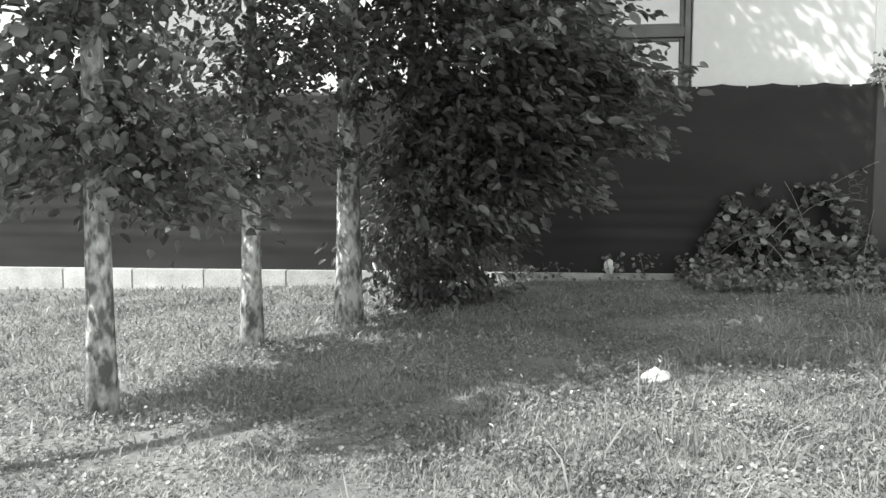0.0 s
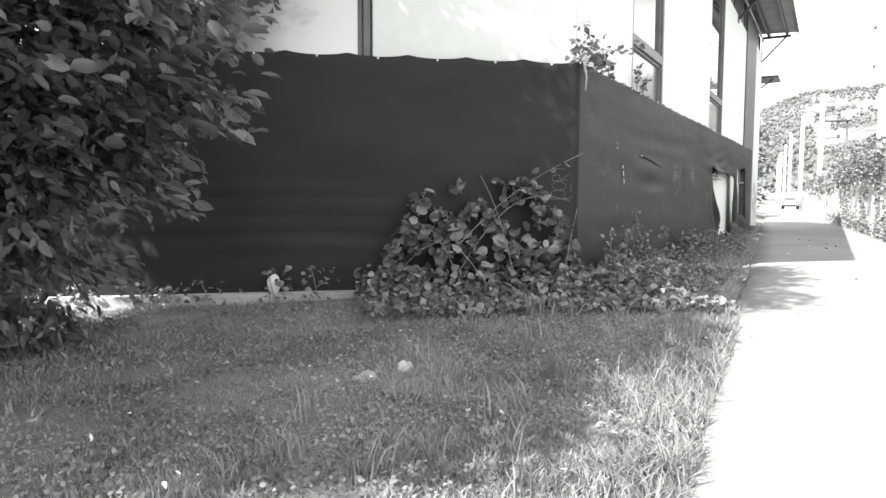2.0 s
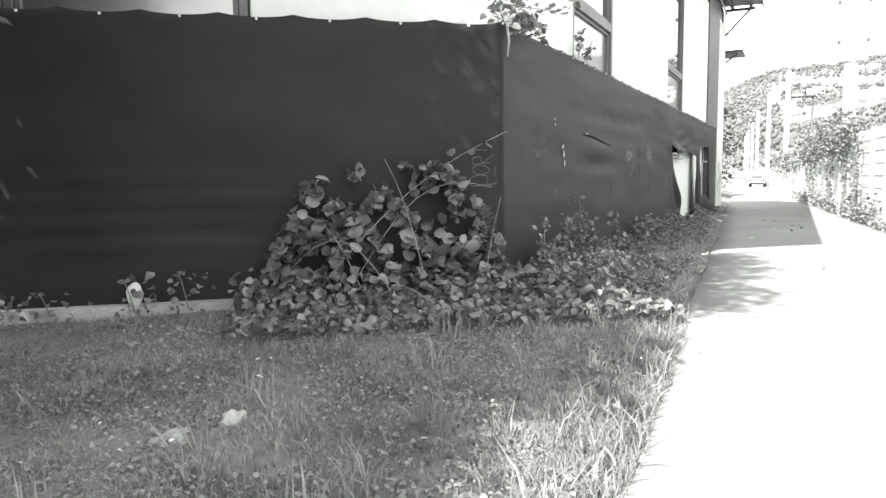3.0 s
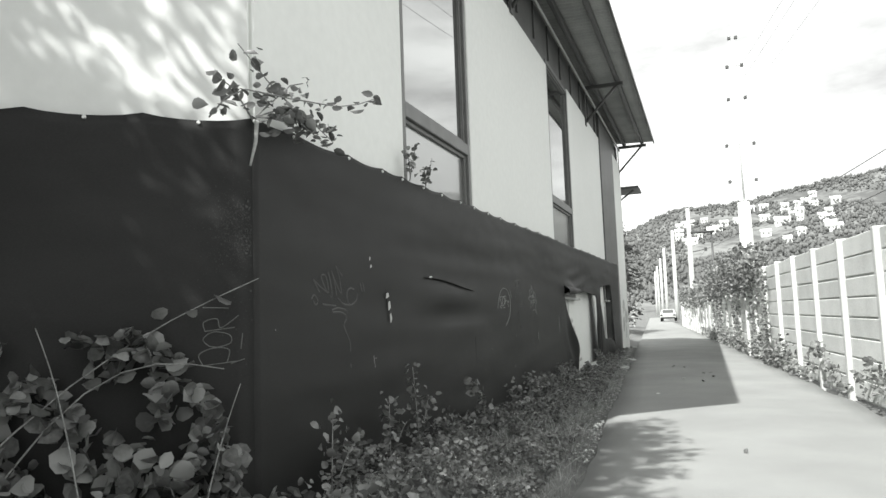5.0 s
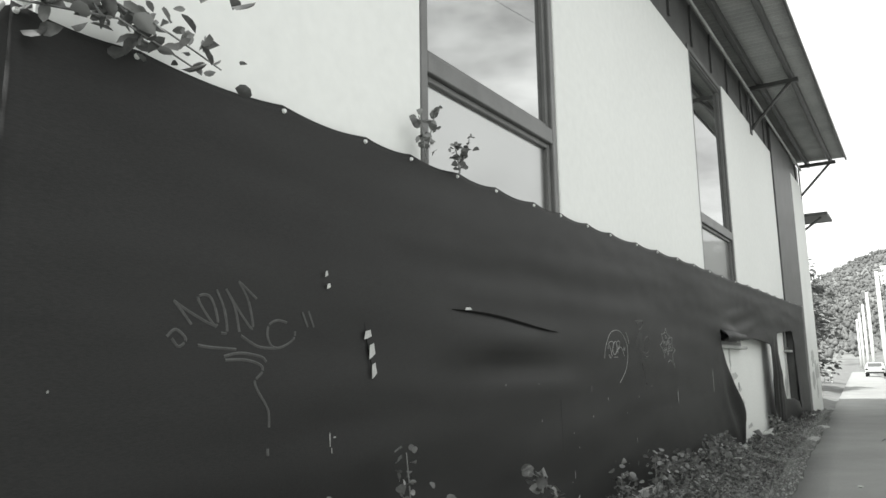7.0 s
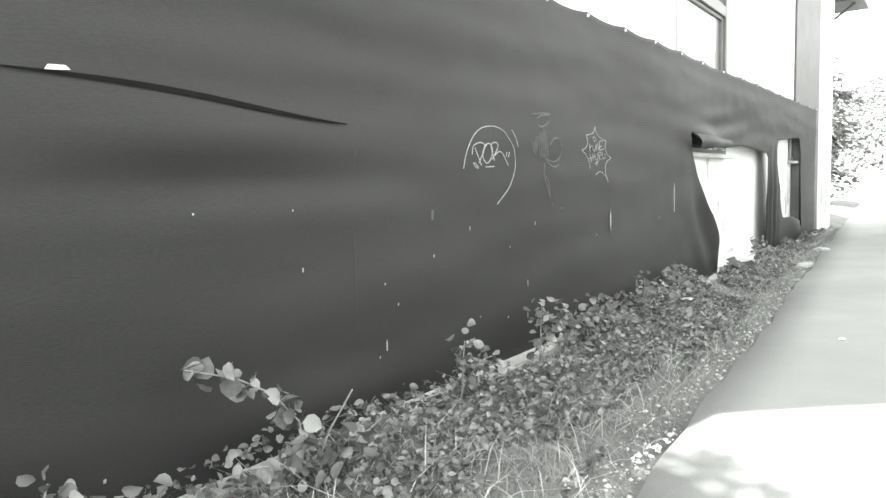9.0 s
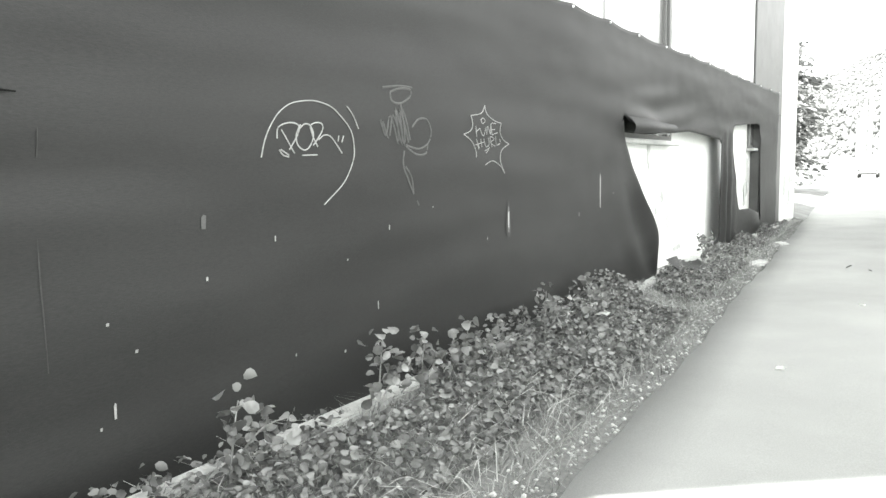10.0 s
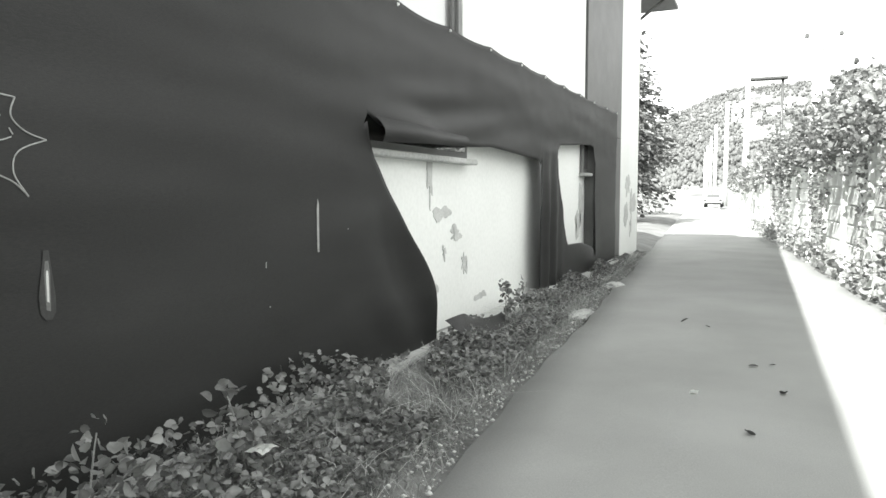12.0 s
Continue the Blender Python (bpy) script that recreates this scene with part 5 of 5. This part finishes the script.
def wire(a, b, sag, r=0.012):
    bm = bmesh.new()
    a, b = Vector(a), Vector(b)
    tube(bm, [a.lerp(b, k / 16) - Vector((0, 0, sag * 4 * (k / 16) * (1 - k / 16))) for k in range(17)], r, 4)
    tagged(part("wire", bm, STEEL), "thin dark overhead power line", "wire", "overhead lines")


for dy, z in ((-0.75, 21.7), (0.75, 21.7), (-0.65, 24.9)):
    wire((79.5, -4 + dy, z), (-60, -19 + dy, z), 3.0)
for z in (8.15, 6.6):
    wire((20, -9.5, z), (89.8, -0.3, z), 0.5, 0.02)
    for a, b in zip(MASTS[:3], MASTS[1:4]):
        wire((a[0], a[1] - 1.6, z), (b[0], b[1] - 1.6, z), 0.5, 0.02)


def car(x, y):
    t = thing("car", (x, y, 0.4), "pale parked car seen from behind on the path", "car")
    z = 0.33
    prof = [(0.0, 0.35), (0.0, 0.85), (0.25, 0.95), (0.75, 1.42), (2.1, 1.46), (2.9, 0.98), (4.1, 0.85), (4.2, 0.4)]
    bm = bmesh.new()
    sides = []
    for yy, k in ((-0.88, 1.0), (0.88, 1.0)):
        sides.append([bm.verts.new((x + a, y + yy * (0.82 if b > 1.2 else 1), z + b)) for a, b in prof])
    n = len(prof)
    for i in range(n):
        bm.faces.new((sides[0][i], sides[0][(i + 1) % n], sides[1][(i + 1) % n], sides[1][i]))
    bm.faces.new(sides[0][::-1])
    bm.faces.new(sides[1])
    bmesh.ops.recalc_face_normals(bm, faces=bm.faces)
    bmesh.ops.bevel(bm, geom=bm.edges[:], offset=0.06, segments=2, affect="EDGES")
    body = part("body", bm, CARPAINT, t)
    m = Matrix.Translation((x + 0.47, y, z + 1.19)) @ Matrix.Rotation(-math.atan2(0.5, 0.47), 4, "Y")
    part("rear_window", boxed((-0.25, -0.62, -0.01), (0.25, 0.62, 0.02), 0.01, m), GLASS, t)
    for s in (-0.72, 0.72):
        part("tail_light", boxed((x - 0.03, y + s - 0.12, z + 0.68), (x + 0.05, y + s + 0.12, z + 0.84), 0.02), RUBBER, t)
    part("bumper", boxed((x - 0.06, y - 0.8, z + 0.34), (x + 0.08, y + 0.8, z + 0.52), 0.03), RUBBER, t)
    for a in (0.8, 3.35):
        for s in (-0.8, 0.8):
            bm = bmesh.new()
            tube(bm, [(x + a, y + s - 0.1, z + 0.3), (x + a, y + s + 0.1, z + 0.3)], 0.31, 16)
            part("wheel", bm, RUBBER, t)


car(96.0, 4.4)

# pale gate frame beside the far tree
gate = thing("railing", (74, 7.6, 0.4), "pale metal railing beyond the car", "railing")
for k in range(7):
    part("post", boxed((73.9, 6.2 + k * 0.5, 0.3), (73.97, 6.27 + k * 0.5, 2.3), 0.01), MAST, gate)
for z in (1.2, 2.22):
    part("rail", boxed((73.91, 6.2, z), (73.96, 9.27, z + 0.07), 0.01), MAST, gate)


def ridge_height(a):
    """Height of the hill's crest in degrees above the horizon, by bearing in degrees."""
    return float(np.interp(a, [-60, -40, -20, -9, -6, -3, 0, 2.5, 4.8, 7, 12, 25, 45, 60], [13, 12.5, 10, 8.7, 8.3, 7.7, 7.6, 7.4, 6.3, 5.2, 4.0, 3.5, 4, 4]))


def hills():
    nb, nd = 260, 40
    v = []
    for i in range(nb):
        a = -60 + 120 * i / (nb - 1)
        for j in range(nd):
            t = j / (nd - 1)
            d = 380 + 700 * t
            h = math.tan(radians(ridge_height(a))) * 1080 * (t ** 1.25) * (1 + 0.03 * noise.noise((a * 0.5, t * 4, 0)))
            h += 4.0 * noise.noise((a * 2.2, t * 14, 3)) * t
            v.append((d * math.cos(radians(a)), d * math.sin(radians(a)), h - 1))
    i, j = np.meshgrid(np.arange(nb - 1), np.arange(nd - 1), indexing="ij")
    b = (i * nd + j).ravel()
    f = np.stack([b, b + nd, b + nd + 1, b + 1], 1)
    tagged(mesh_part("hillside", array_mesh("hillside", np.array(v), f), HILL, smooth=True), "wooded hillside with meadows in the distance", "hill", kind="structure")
    V = np.array(v).reshape(nb, nd, 3)
    # woods: many small crowns
    pts = []
    for _ in range(26000):
        i = RNG.uniform(60, 200)
        j = RNG.uniform(3, nd - 1.01) if RNG.uniform() < 0.8 else nd - 1.5
        p = V[int(i), int(j)] * (1 - (j % 1)) + V[int(i), min(nd - 1, int(j) + 1)] * (j % 1)
        if noise.noise((p[1] * 0.012, p[2] * 0.03, 1)) > -0.06 or j > nd - 3 or p[1] > 15:
            pts.append(p + np.array([0, RNG.normal() * 2.5, 1.5 + RNG.normal()]))
    pts = np.array(pts)
    base = np.array([(1, 0, 0), (-1, 0, 0), (0, 1, 0), (0, -1, 0), (0, 0, 1.5), (0, 0, -0.9)], float)
    r = RNG.uniform(1.0, 2.5, (len(pts), 1, 1))
    W = base[None] * r * RNG.uniform(0.6, 1.2, (len(pts), 6, 1)) + pts[:, None]
    ff = np.array([(0, 2, 4), (2, 1, 4), (1, 3, 4), (3, 0, 4), (2, 0, 5), (1, 2, 5), (3, 1, 5), (0, 3, 5)])
    faces = (np.arange(len(pts))[:, None, None] * 6 + ff[None]).reshape(-1, 3)
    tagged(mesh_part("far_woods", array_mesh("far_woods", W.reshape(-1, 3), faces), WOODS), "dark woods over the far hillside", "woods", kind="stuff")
    # houses on the slope
    random.seed(21)
    for k in range(42):
        a = random.choice([random.uniform(-9, -2.5), random.uniform(-9, -4), random.uniform(-2.5, 2.0)])
        t = random.uniform(0.45, 0.88) if a < -3 else random.uniform(0.5, 0.8)
        i, j = int((a + 60) / 120 * (nb - 1)), int(t * (nd - 1))
        p = Vector(V[i, j])
        w, d, h = random.uniform(3, 4.5), random.uniform(3, 5.5), random.uniform(3, 5)
        hs = thing("house", p, "small white hillside house with a pitched roof", "house", "houses on the hillside")
        part("wall", boxed((p.x - w, p.y - d, p.z - 3), (p.x + w, p.y + d, p.z + h)), MAST, hs)
        bm = bmesh.new()
        q = [bm.verts.new((p.x + sx * (w + 0.6), p.y + sy * (d + 0.6), p.z + h)) for sx, sy in ((-1, -1), (1, -1), (1, 1), (-1, 1))]
        e = [bm.verts.new((p.x, p.y + sy * (d + 0.6), p.z + h + 3)) for sy in (-1, 1)]
        for fc in ((q[0], q[1], e[0]), (q[2], q[3], e[1]), (q[1], q[2], e[1], e[0]), (q[3], q[0], e[0], e[1]), (q[3], q[2], q[1], q[0])):
            bm.faces.new(fc)
        part("roof", bm, SLAB, hs)
        for s in (-0.5, 0.5):
            part("window", boxed((p.x - w - 0.1, p.y + d * s - 0.8, p.z + h * 0.4), (p.x - w - 0.02, p.y + d * s + 0.8, p.z + h * 0.4 + 1.6)), FRAME, hs)


hills()
